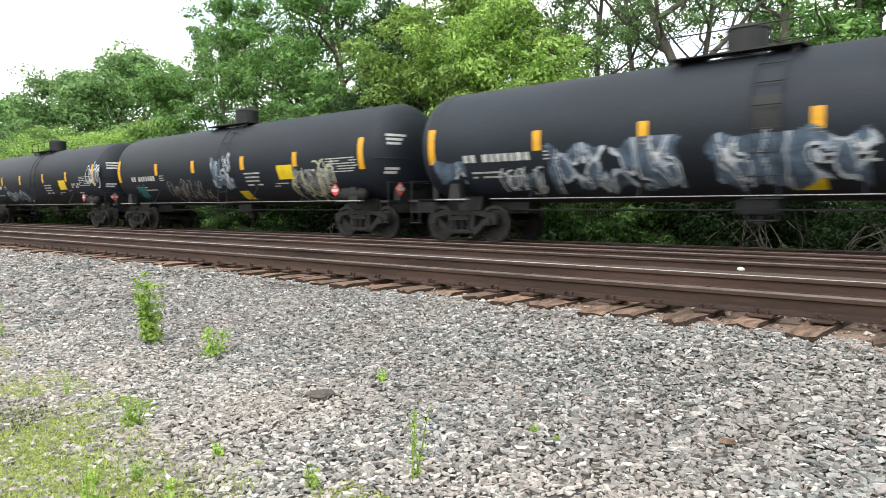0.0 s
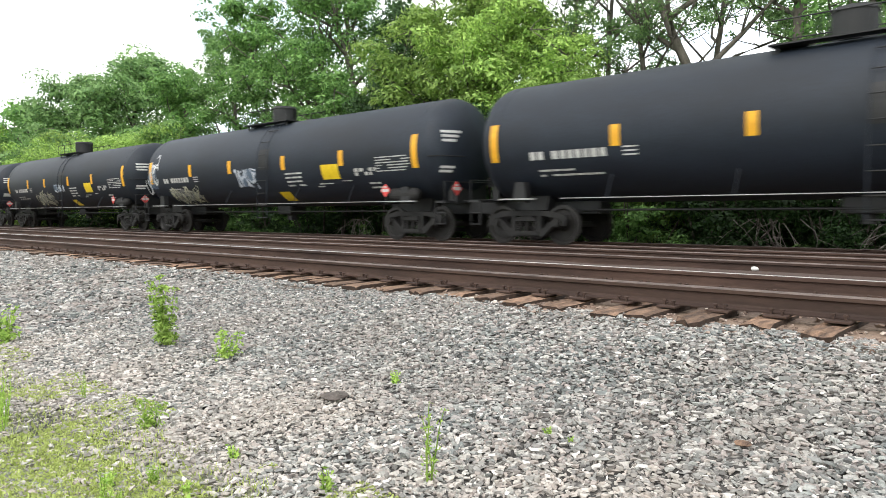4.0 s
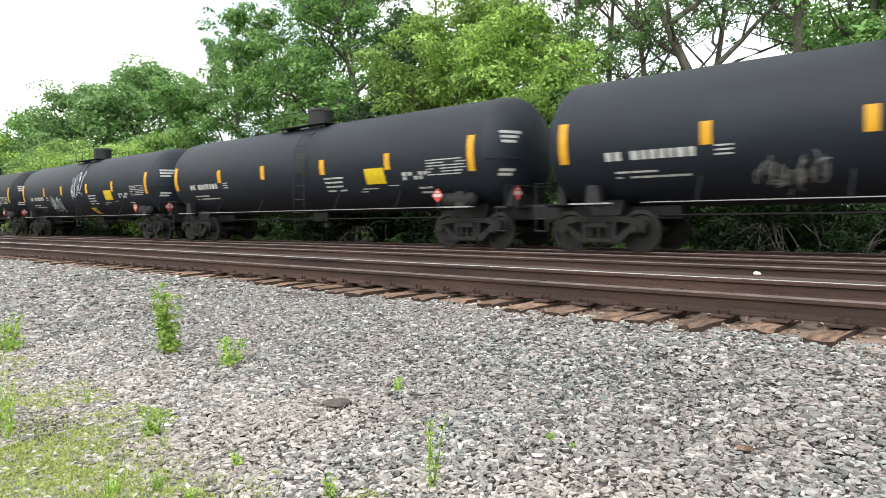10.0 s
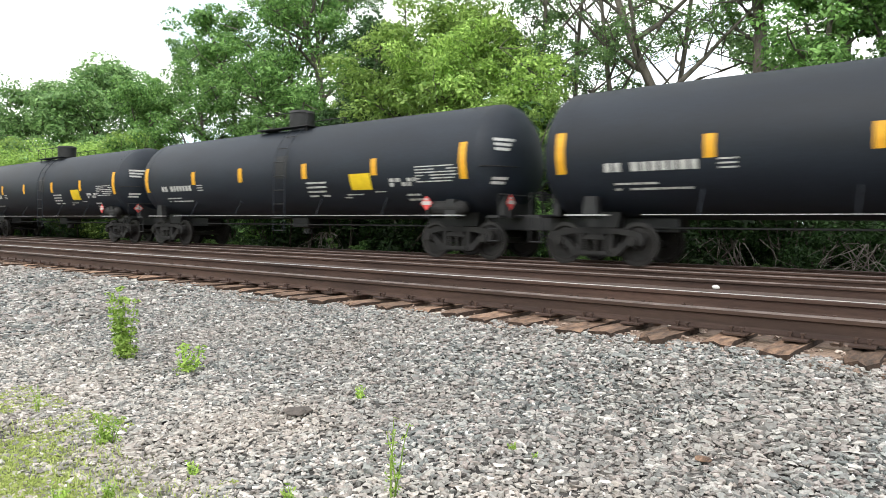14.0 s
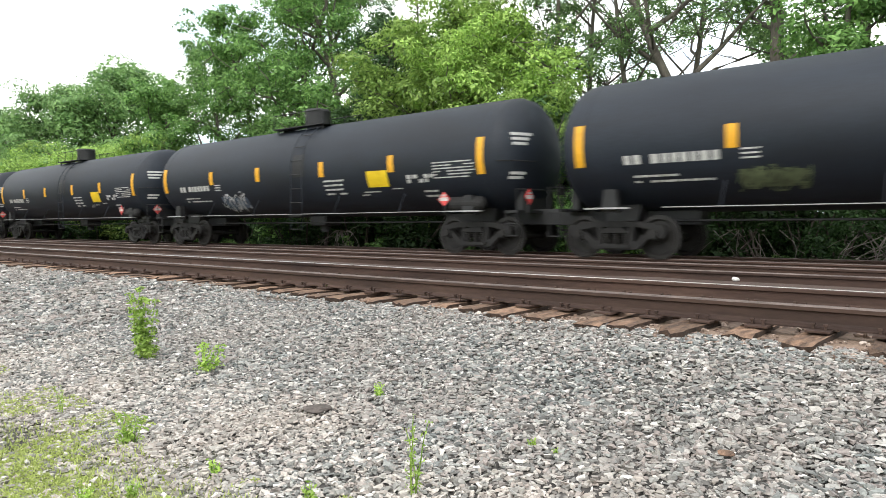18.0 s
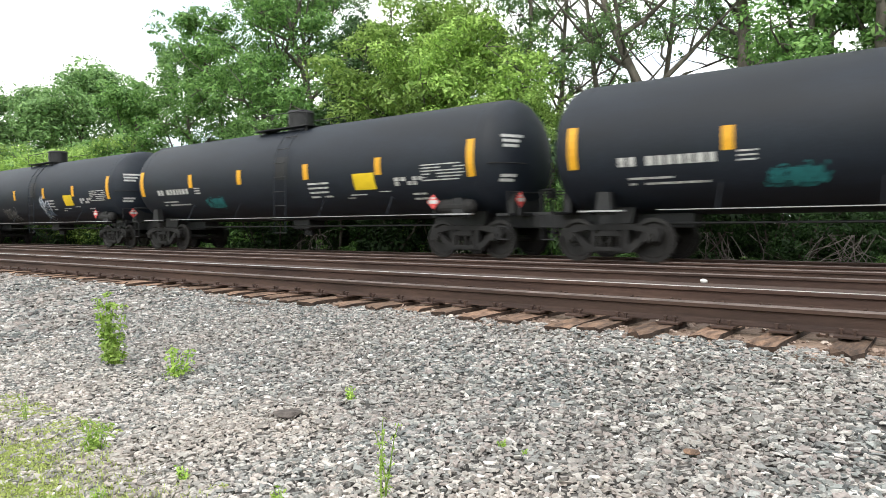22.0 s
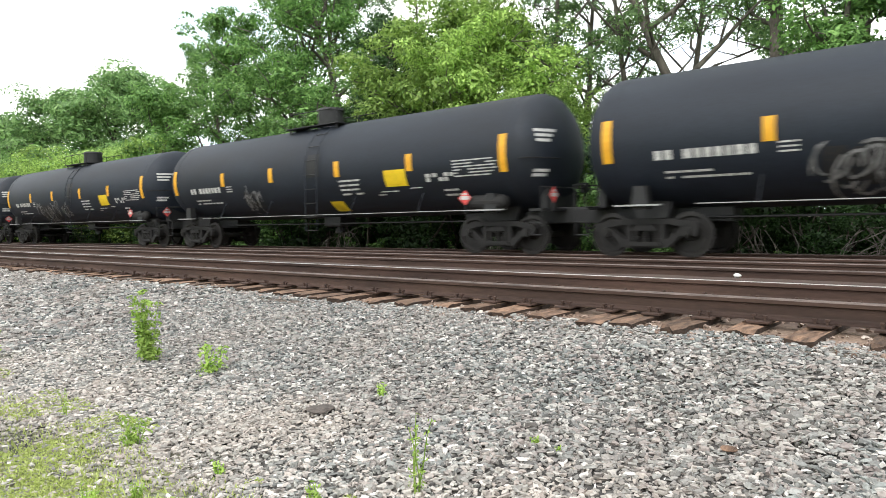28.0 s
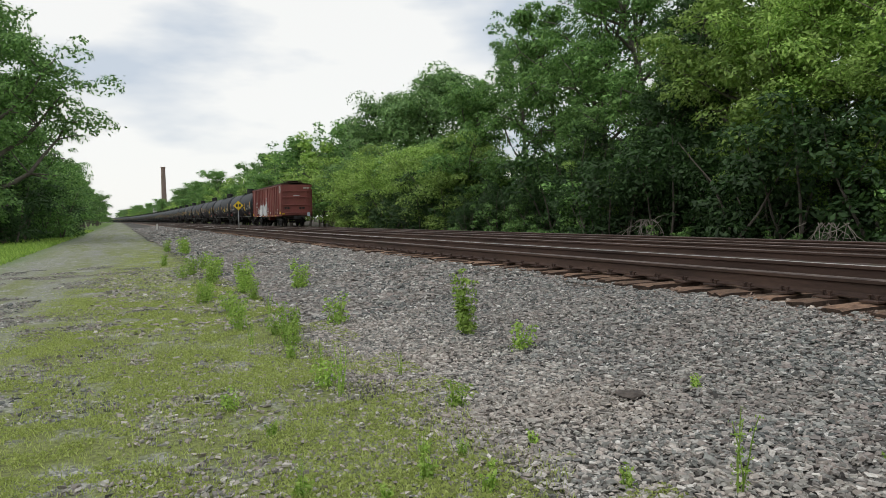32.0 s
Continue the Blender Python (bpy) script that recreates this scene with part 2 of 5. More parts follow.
def ground_material():
    """Crushed stone by the tracks, a mossy verge, a pale dirt lane and grass beyond, leaf litter under the trees."""
    m, t, b = nodes_of("railway_ground")
    co = t.nodes.new("ShaderNodeTexCoord")
    sep = t.nodes.new("ShaderNodeSeparateXYZ")
    t.links.new(co.outputs["Object"], sep.inputs["Vector"])
    v = add(t, "ShaderNodeTexVoronoi", Scale=17.0)
    t.links.new(co.outputs["Object"], v.inputs["Vector"])
    sp = t.nodes.new("ShaderNodeSeparateColor")
    t.links.new(v.outputs["Color"], sp.inputs["Color"])
    # Tones kept dark: the shade between loose stones is put into the colour.
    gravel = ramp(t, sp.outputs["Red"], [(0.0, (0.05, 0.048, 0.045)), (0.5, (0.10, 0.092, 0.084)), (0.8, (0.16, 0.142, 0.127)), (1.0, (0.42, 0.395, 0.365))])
    # Cell edges go darker still, as shaded crevices.
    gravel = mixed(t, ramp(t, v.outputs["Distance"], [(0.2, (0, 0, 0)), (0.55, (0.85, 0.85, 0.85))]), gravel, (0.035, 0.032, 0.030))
    broad = add(t, "ShaderNodeTexNoise", Scale=0.55, Detail=6.0, Roughness=0.62)
    t.links.new(co.outputs["Object"], broad.inputs["Vector"])
    fine = add(t, "ShaderNodeTexNoise", Scale=30.0, Detail=6.0, Roughness=0.8)
    t.links.new(co.outputs["Object"], fine.inputs["Vector"])
    mossy = ramp(t, fine.outputs["Fac"], [(0.30, (0.06, 0.064, 0.036)), (0.43, (0.13, 0.148, 0.055)), (0.55, (0.225, 0.262, 0.075)), (0.7, (0.31, 0.325, 0.14))])
    dirt = ramp(t, fine.outputs["Fac"], [(0.3, (0.155, 0.155, 0.142)), (0.7, (0.325, 0.32, 0.292))])
    grass = ramp(t, fine.outputs["Fac"], [(0.3, (0.06, 0.12, 0.02)), (0.7, (0.18, 0.28, 0.06))])
    litter = ramp(t, fine.outputs["Fac"], [(0.3, (0.03, 0.026, 0.018)), (0.7, (0.09, 0.075, 0.05))])

    drift = t.nodes.new("ShaderNodeMapRange")
    for socket, value in (("From Min", -62.0), ("From Max", -2.0), ("To Min", -3.4), ("To Max", 0.0)):
        drift.inputs[socket].default_value = value
    t.links.new(sep.outputs["X"], drift.inputs["Value"])
    lane_y = t.nodes.new("ShaderNodeMath")
    lane_y.operation = "ADD"
    t.links.new(sep.outputs["Y"], lane_y.inputs[0])
    t.links.new(drift.outputs["Result"], lane_y.inputs[1])

    def band(lo, hi, wobble, source=sep.outputs["Y"]):
        a = t.nodes.new("ShaderNodeMath")
        a.operation = "MULTIPLY_ADD"
        t.links.new(broad.outputs["Fac"], a.inputs[0])
        a.inputs[1].default_value = wobble
        t.links.new(source, a.inputs[2])
        r = t.nodes.new("ShaderNodeMapRange")
        r.interpolation_type = "SMOOTHSTEP"
        r.inputs["From Min"].default_value, r.inputs["From Max"].default_value = lo + wobble / 2, hi + wobble / 2
        t.links.new(a.outputs[0], r.inputs["Value"])
        return r.outputs["Result"]

    rusty = ramp(t, fine.outputs["Fac"], [(0.3, (0.09, 0.060, 0.044)), (0.7, (0.33, 0.235, 0.170))])
    # Dark reddish-brown bed; the train's shade is mixed into the tone, cutting bounce.
    shaded_rust = ramp(t, fine.outputs["Fac"], [(0.3, (0.035, 0.023, 0.018)), (0.7, (0.105, 0.068, 0.052))])
    worn = add(t, "ShaderNodeTexNoise", Scale=1.4, Detail=7.0, Roughness=0.7)
    t.links.new(co.outputs["Object"], worn.inputs["Vector"])
    small = add(t, "ShaderNodeTexVoronoi", Scale=38.0)
    t.links.new(co.outputs["Object"], small.inputs["Vector"])
    tone = t.nodes.new("ShaderNodeSeparateColor")
    t.links.new(small.outputs["Color"], tone.inputs["Color"])
    chips = ramp(t, tone.outputs["Green"], [(0.0, (0.12, 0.125, 0.125)), (0.5, (0.27, 0.275, 0.27)), (1.0, (0.55, 0.54, 0.52))])
    mossy = mixed(t, ramp(t, worn.outputs["Fac"], [(0.50, (0, 0, 0)), (0.60, (0.85, 0.85, 0.85))]), mossy, chips)
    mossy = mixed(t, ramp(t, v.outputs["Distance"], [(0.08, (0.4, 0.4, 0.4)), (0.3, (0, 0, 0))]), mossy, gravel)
    dirt = mixed(t, 0.45, dirt, chips)
    along = add(t, "ShaderNodeMapping", Scale=(0.10, 0.9, 1.0))
    t.links.new(co.outputs["Object"], along.inputs["Vector"])
    ruts = add(t, "ShaderNodeTexNoise", Scale=1.0, Detail=5.0, Roughness=0.65)
    t.links.new(along.outputs["Vector"], ruts.inputs["Vector"])
    dirt = mixed(t, ramp(t, ruts.outputs["Fac"], [(0.46, (0, 0, 0)), (0.60, (0.85, 0.85, 0.85))]), dirt, mossy)
    dirt = mixed(t, ramp(t, worn.outputs["Fac"], [(0.42, (0, 0, 0)), (0.58, (0.8, 0.8, 0.8))]), dirt, mossy)
    c = mixed(t, band(-1.0, -0.5, 0.3), gravel, mixed(t, band(0.0, 0.5, 0.2), rusty, shaded_rust))
    c = mixed(t, band(-5.0, -4.2, 2.4), mossy, c)
    c = mixed(t, band(-9.1, -7.0, 2.4, lane_y.outputs[0]), dirt, c)
    c = mixed(t, band(-11.2, -8.9, 2.4), grass, c)
    c = mixed(t, band(10.6, 11.6, 1.0), c, litter)
    t.links.new(c, b.inputs["Base Color"])
    b.inputs["Roughness"].default_value = 0.95
    bp = add(t, "ShaderNodeBump", Strength=0.6, Distance=0.03)
    t.links.new(v.outputs["Distance"], bp.inputs["Height"])
    bp.invert = True
    t.links.new(bp.outputs["Normal"], b.inputs["Normal"])
    return m


GROUND = ground_material()


# ---- mesh helpers ----
def part(name, bm, material, parent=None, label="", smooth=False):
    me = bpy.data.meshes.new(name)
    bm.to_mesh(me)
    bm.free()
    me.materials.append(material)
    if smooth:
        for p in me.polygons:
            p.use_smooth = True
    ob = new(name, me)
    ob.parent = parent
    if label:
        tagged(ob, label)
    return ob


def box(bm, x0, x1, y0, y1, z0, z1, bevel=0.0):
    m = Matrix.LocRotScale(((x0 + x1) / 2, (y0 + y1) / 2, (z0 + z1) / 2), None, (abs(x1 - x0), abs(y1 - y0), abs(z1 - z0)))
    made = bmesh.ops.create_cube(bm, size=1, matrix=m)
    if bevel:
        edges = list({e for v in made["verts"] for e in v.link_edges})
        bmesh.ops.bevel(bm, geom=edges, offset=bevel, segments=2, affect="EDGES", profile=0.6)
    return bm


def rod(bm, a, b, r, n=8, r2=None):
    a, b = Vector(a), Vector(b)
    m = Matrix.Translation((a + b) / 2) @ (b - a).to_track_quat("Z", "Y").to_matrix().to_4x4()
    bmesh.ops.create_cone(bm, cap_ends=True, segments=n, radius1=r, radius2=r if r2 is None else r2, depth=(b - a).length, matrix=m)
    return bm


def lathe(bm, rings, axis_y, axis_z, n=48):
    """A turned body about a line along x; rings of (x, radius)."""
    loops = []
    for x, r in rings:
        if r < 1e-4:
            loops.append([bm.verts.new((x, axis_y, axis_z))])
        else:
            loops.append([bm.verts.new((x, axis_y + r * math.cos(2 * math.pi * i / n), axis_z + r * math.sin(2 * math.pi * i / n))) for i in range(n)])
    for a, b in zip(loops, loops[1:]):
        for i in range(n):
            j = (i + 1) % n
            f = [a[i % len(a)], a[j % len(a)], b[j % len(b)], b[i % len(b)]]
            bm.faces.new(list(dict.fromkeys(f)))
    bmesh.ops.recalc_face_normals(bm, faces=bm.faces)
    return bm


def limb(bm, pts, radii, n=7):
    """A tapered, bent tube."""
    rings = []
    for i, (p, r) in enumerate(zip(pts, radii)):
        way = (pts[min(i + 1, len(pts) - 1)] - pts[max(i - 1, 0)]).normalized()
        a = way.orthogonal().normalized()
        b = way.cross(a)
        rings.append([bm.verts.new(p + (a * math.cos(2 * math.pi * k / n) + b * math.sin(2 * math.pi * k / n)) * r) for k in range(n)])
    for a, b in zip(rings, rings[1:]):
        for k in range(n):
            bm.faces.new((a[k], a[(k + 1) % n], b[(k + 1) % n], b[k]))
    bm.faces.new(rings[-1])
    return bm


def mesh_object(name, verts, faces, material, parent=None, smooth=False):
    me = bpy.data.meshes.new(name)
    me.from_pydata(verts, [], faces)
    me.materials.append(material)
    if smooth:
        me.polygons.foreach_set("use_smooth", [True] * len(me.polygons))
    me.update()
    ob = new(name, me)
    ob.parent = parent
    return ob


# ---- ground ----
def ground_z(x, y):
    """Height of the ground: level bed under the tracks, stone shoulder, flat verge, slight fill under the trees."""
    pts = ((-400, -0.9), (-12, -0.78), (-5.0, -0.74), (-3.4, -0.70), (-2.4, -0.60), (-1.2, -0.36), (-0.75, -0.285), (-0.45, -0.262), (1.95, -0.262), (2.7, -0.13), (3.5, -0.13), (3.75, -0.26), (9.5, -0.36), (10.6, -0.40), (12.0, -0.75), (14.0, -0.65), (30, 0.0), (400, 0.0))
    bump = 0.05 * noise.noise((x * 0.8, y * 0.8, 0)) if -14 < y < -0.8 else 0.02 * noise.noise((x, y, 3))
    return float(np.interp(y, [p[0] for p in pts], [p[1] for p in pts])) + bump


def build_ground():
    xs = np.unique(np.concatenate([np.linspace(-1500, -60, 40), np.linspace(-60, 30, 181), np.linspace(30, 400, 20)]))
    ys = np.unique(np.concatenate([np.linspace(-400, -14, 20), np.linspace(-14, 14, 141), np.linspace(14, 400, 24)]))
    verts = []
    for y in ys:
        for x in xs:
            verts.append((x, y, ground_z(x, y)))
    n = len(xs)
    faces = [(r * n + c, r * n + c + 1, (r + 1) * n + c + 1, (r + 1) * n + c) for r in range(len(ys) - 1) for c in range(n - 1)]
    tagged(mesh_object("ground", verts, faces, GROUND, None, True), "grey crushed stone ground with mossy verge and pale dirt lane", "ground", kind="structure")


build_ground()

# ---- tracks ----
def bend(x):
    """Far along the line the tracks curve gently towards the lane."""
    return -30.0 * max(0.0, (-x - 220.0) / 640.0) ** 2


GAUGE = 1.505
TRACKS = [(0.0, 0.0), (4.0, -0.034), (7.95, -0.107)]
RAIL_SHAPE = [(-0.070, -0.186), (0.070, -0.186), (0.070, -0.174), (0.016, -0.158), (0.009, -0.14), (0.009, -0.055), (0.036, -0.042), (0.037, -0.010), (0.028, 0.0), (-0.028, 0.0), (-0.037, -0.010), (-0.036, -0.042), (-0.009, -0.055), (-0.009, -0.14), (-0.016, -0.158), (-0.070, -0.174)]


def stations(x0, x1):
    """Places along a rail: close together where it curves."""
    return [x0 + 34.0 * i for i in range(int((-220 - x0) / 34.0) + 1)] + [-200.0, x1]


def rail_mesh(x0, x1):
    bm = bmesh.new()
    rows = [[bm.verts.new((x, y + bend(x), z)) for y, z in RAIL_SHAPE] for x in stations(x0, x1)]
    n = len(RAIL_SHAPE)
    for a, b in zip(rows, rows[1:]):
        for i in range(n):
            bm.faces.new((a[i], b[i], b[(i + 1) % n], a[(i + 1) % n]))
    bm.faces.new(rows[0][::-1])
    bm.faces.new(rows[-1])
    bmesh.ops.recalc_face_normals(bm, faces=bm.faces)
    return bm


def rail_cap(x0, x1, worn):
    """The worn skin of the rail head; a polished band lies along the middle of a used one."""
    skin = [(-0.030, 0.000), (-0.023, 0.003), (0.023, 0.003), (0.030, 0.000)] if worn else [(-0.0385, -0.011), (-0.0385, -0.009), (-0.029, 0.003), (0.029, 0.003), (0.0385, -0.009), (0.0385, -0.011)]
    bm = bmesh.new()
    rows = [[bm.verts.new((x, y + bend(x), z)) for y, z in skin] for x in stations(x0, x1)]
    for a, b in zip(rows, rows[1:]):
        for i in range(len(skin) - 1):
            bm.faces.new((a[i], b[i], b[i + 1], a[i + 1]))
    bmesh.ops.recalc_face_normals(bm, faces=bm.faces)
    return bm


def tie_mesh(seed):
    """A split, weathered timber tie, 2.6 m long, with worn ends."""
    rng = random.Random(seed)
    bm = bmesh.new()
    xs = (-0.115, -0.03, 0.04, 0.115)
    ys = (-1.36, -1.25, -0.6, 0.6, 1.25, 1.36)
    grid = [[bm.verts.new((x + rng.uniform(-0.01, 0.01), y + (rng.uniform(-0.05, 0.04) if abs(y) > 1.3 else 0), rng.uniform(-0.022, 0.006) - (0.012 if abs(y) > 1.3 else 0))) for y in ys] for x in xs]
    low = [[bm.verts.new((x, y, -0.17)) for y in ys] for x in xs]
    for i in range(3):
        for j in range(5):
            bm.faces.new((grid[i][j], grid[i + 1][j], grid[i + 1][j + 1], grid[i][j + 1]))
    for j in range(5):
        bm.faces.new((grid[0][j], grid[0][j + 1], low[0][j + 1], low[0][j]))
        bm.faces.new((grid[3][j], low[3][j], low[3][j + 1], grid[3][j + 1]))
    for i in range(3):
        bm.faces.new((grid[i][0], low[i][0], low[i + 1][0], grid[i + 1][0]))
        bm.faces.new((grid[i][5], grid[i + 1][5], low[i + 1][5], low[i][5]))
    bmesh.ops.recalc_face_normals(bm, faces=bm.faces)
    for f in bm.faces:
        # All faces but the top take the darker, shaded colour.
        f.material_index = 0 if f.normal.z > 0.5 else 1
    return bm


def data_of(name, bm, material, smooth=False):
    me = bpy.data.meshes.new(name)
    bm.to_mesh(me)
    bm.free()
    me.materials.append(material)
    return me


def child(name, me, parent, m, label=""):
    ob = new(name, me)
    ob.parent = parent
    ob.matrix_basis = m
    if label:
        tagged(ob, label)
    return ob


def spike_mesh():
    bm = box(bmesh.new(), -0.009, 0.009, -0.009, 0.009, -0.02, 0.028)
    return box(bm, -0.017, 0.017, -0.026, 0.014, 0.02, 0.036)


def build_tracks():
    rng = random.Random(4)
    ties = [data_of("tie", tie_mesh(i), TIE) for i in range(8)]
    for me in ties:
        me.materials.append(TIE_SHADED_SIDE)
    plate = data_of("tie_plate", box(bmesh.new(), -0.095, 0.095, -0.18, 0.18, -0.004, 0.016, 0.004), RUST)
    spike = data_of("spike", spike_mesh(), RUST)
    labels = ("rust-brown rails on weathered split timber ties", "rusty rails between the two outer tracks", "rusty rails under the freight train")
    for number, (y0, z0) in enumerate(TRACKS):
        track = new("railway_track")
        track.location = (0, y0, z0)
        tagged(track, labels[number], "railway track", kind="structure")
        for k in range(2):
            rail = part("rail", rail_mesh(-900, 120), RUST, track, "rust-brown steel rail")
            rail.location = (0, k * GAUGE, 0)
            bright = (number, k) == (0, 1)
            part("rail_head", rail_cap(-900, 120, bright), RAIL_TOP if bright else DULL_TOP, rail, "bright polished running surface" if bright else "dull worn running surface")
        bm = bmesh.new()
        for i in range(-260, 90):
            x = -6.98 + 0.478 * i
            m = pose(x + rng.uniform(-0.06, 0.06), GAUGE / 2 + rng.uniform(-0.13, 0.10), -0.203 + rng.uniform(-0.020, 0.004), 0, rng.uniform(-1.5, 1.5), rng.uniform(-2.2, 2.2))
            if i < 26 and (number == 0 or (number == 1 and i > -70)):
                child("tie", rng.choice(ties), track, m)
                if number == 0 and -70 < i:
                    for y in (0.0, GAUGE):
                        child("tie_plate", plate, track, pose(x, y, -0.202))
                        if i > -28:
                            for sx, sy in ((-0.05, -0.09), (0.05, 0.09), (0.05, -0.125)):
                                child("spike", spike, track, pose(x + sx, y + sy, -0.172, 0, 0, 180 if sy < 0 else 0))
            else:
                box(bm, x - 0.11, x + 0.11, -0.55, 2.05, -0.37, -0.205)
        tagged(part("tie_row", bm, TIE, track, "row of weathered timber ties"), kind="stuff")


build_tracks()


# ---- rolling stock: shared running gear ----
def extruded(bm, outline, y0, y1):
    a = [bm.verts.new((x, y0, z)) for x, z in outline]
    b = [bm.verts.new((x, y1, z)) for x, z in outline]
    n = len(a)
    bm.faces.new(a)
    bm.faces.new(b[::-1])
    for i in range(n):
        bm.faces.new((a[i], a[(i + 1) % n], b[(i + 1) % n], b[i]))
    bmesh.ops.recalc_face_normals(bm, faces=bm.faces)
    return bm


def wheel_mesh():
    """A freight wheel about the y axis: flange, tread, dished plate and hub."""
    bm = bmesh.new()
    lathe(bm, [(-0.075, 0.0), (-0.075, 0.12), (-0.05, 0.14), (-0.02, 0.36), (-0.065, 0.385), (-0.065, 0.452), (0.03, 0.460), (0.04, 0.485), (0.07, 0.485), (0.075, 0.40), (0.03, 0.36), (0.03, 0.14), (0.09, 0.12), (0.09, 0.0)], 0, 0, 28)
    bmesh.ops.rotate(bm, verts=bm.verts, cent=(0, 0, 0), matrix=Matrix.Rotation(radians(90), 3, "Z"))
    return bm


def coil_mesh():
    """A stack of coil turns."""
    bm = bmesh.new()
    for i in range(5):
        rod(bm, (0, 0, 0.05 * i), (0, 0, 0.05 * i + 0.028), 0.07, 10)
    return rod(bm, (0, 0, 0), (0, 0, 0.24), 0.045, 8)


GEAR = {
    "wheel": data_of("wheel", wheel_mesh(), WHEEL),
    "axle": data_of("axle", rod(bmesh.new(), (0, -1.02, 0), (0, 1.02, 0), 0.075, 12), GRIME),
    "cap": data_of("axle_cap", rod(rod(bmesh.new(), (0, 0, 0), (0, -0.07, 0), 0.105, 14), (0, -0.07, 0), (0, -0.095, 0), 0.07, 10), WHEEL),
    "spring": data_of("spring", coil_mesh(), WHEEL),
}
FRAME_PIECES = (
    [(-1.14, 0.60), (-1.10, 0.71), (-0.55, 0.80), (0.55, 0.80), (1.10, 0.71), (1.14, 0.60), (0.98, 0.60), (0.52, 0.68), (-0.52, 0.68), (-0.98, 0.60)],
    [(-0.98, 0.62), (-0.80, 0.62), (-0.40, 0.32), (-0.40, 0.18), (-0.52, 0.20), (-0.78, 0.44), (-0.98, 0.50)],
    [(0.98, 0.62), (0.98, 0.50), (0.78, 0.44), (0.52, 0.20), (0.40, 0.18), (0.40, 0.32), (0.80, 0.62)],
    [(-0.42, 0.18), (0.42, 0.18), (0.42, 0.29), (-0.42, 0.29)],
    [(-0.43, 0.29), (-0.31, 0.29), (-0.31, 0.69), (-0.43, 0.69)],
    [(0.31, 0.29), (0.43, 0.29), (0.43, 0.69), (0.31, 0.69)],
    [(-1.14, 0.60), (-0.98, 0.60), (-1.0, 0.44), (-1.10, 0.44)],
    [(0.98, 0.60), (1.14, 0.60), (1.10, 0.44), (1.0, 0.44)],
)


def side_frame_mesh():
    """An open cast side frame: arched top, bottom chord, columns and axle jaws."""
    bm = bmesh.new()
    for i, outline in enumerate(FRAME_PIECES):
        extruded(bm, outline, -0.075 - 0.004 * (i % 3), 0.075 + 0.004 * (i % 3))
    extruded(bm, [(-0.36, 0.22), (0.36, 0.22), (0.36, 0.30), (-0.36, 0.30)], -0.13, -0.06)
    extruded(bm, [(-0.30, 0.55), (0.30, 0.55), (0.24, 0.66), (-0.24, 0.66)], -0.12, -0.02)
    return bm


GEAR["frame"] = data_of("side_frame", side_frame_mesh(), GRIME)
GEAR["bolster"] = data_of("bolster", box(bmesh.new(), -0.2, 0.2, -1.05, 1.05, 0.56, 0.82, 0.03), GRIME)


def truck(car, x):
    t = child("truck", GEAR["bolster"], car, pose(x, 0, 0), "grimy cast steel four-wheel truck")
    for side in (-1, 1):
        child("side_frame", GEAR["frame"], t, pose(0, side * 1.0, 0, 0, 0, 0 if side < 0 else 180))
        for dx in (-0.89, 0.89):
            child("wheel", GEAR["wheel"], t, pose(dx, side * 0.755, 0.457, 0, 0, 0 if side > 0 else 180))
            child("axle_cap", GEAR["cap"], t, pose(dx, side * 1.07, 0.52, 0, 0, 0 if side < 0 else 180))
        for dx in (-0.22, 0, 0.22) if side < 0 else ():
            child("spring", GEAR["spring"], t, pose(dx, side * 1.03, 0.30))
    for dx in (-0.89, 0.89):
        child("axle", GEAR["axle"], t, pose(dx, 0, 0.457))
    return t


def coupler(car, x, way):
    bm = box(bmesh.new(), x, x + way * 0.42, -0.07, 0.07, 0.78, 0.93, 0.015)
    box(bm, x + way * 0.34, x + way * 0.62, -0.15, 0.12, 0.72, 0.99, 0.04)
    part("coupler", bm, GRIME, car, "grimy cast coupler")
    bm = bmesh.new()
    pts = [(x + way * (0.05 + 0.12 * i), 0.35, 0.74 - 0.16 * math.sin(math.pi * i / 5)) for i in range(6)]
    for a, b in zip(pts, pts[1:]):
        rod(bm, a, b, 0.024, 6)
    part("air_hose", bm, BLACK, car)


# ---- tank cars ----
TANK_R, TANK_Z = 1.50, 2.50


def on_tank(x, z, lift):
    a = math.asin(max(-0.999, min(0.999, (z - TANK_Z) / TANK_R)))
    r = TANK_R + lift
    return (x, -r * math.cos(a), TANK_Z + r * math.sin(a))


def curved_patch(bm, x0, x1, z0, z1, lift, nz=6):
    """A patch of tape or paint laid on the side of the tank."""
    rows = []
    for i in range(nz + 1):
        z = z0 + (z1 - z0) * i / nz
        rows.append([bm.verts.new(on_tank(x, z, lift)) for x in (x0, x1)])
    for p, q in zip(rows, rows[1:]):
        bm.faces.new((p[0], p[1], q[1], q[0]))
    return bm


def bars(x0, x1, z0, z1, lines, seed, gap=0.35, words=(0.05, 0.16)):
    """Unreadable stencil writing: short bars in lines."""
    rng = random.Random(seed)
    bm = bmesh.new()
    step = (z1 - z0) / lines
    for i in range(lines):
        x, end = x0, x1 - rng.uniform(0, 0.25) * (x1 - x0) * (i > 0)
        while x < end:
            w = rng.uniform(*words)
            if rng.random() > 0.12:
                curved_patch(bm, x, min(x + w, x1), z0 + i * step, z0 + i * step + step * (1 - gap), 0.006, 2)
            x += w + (0.062 if words[1] < 0.2 else 0.028)
    return bm


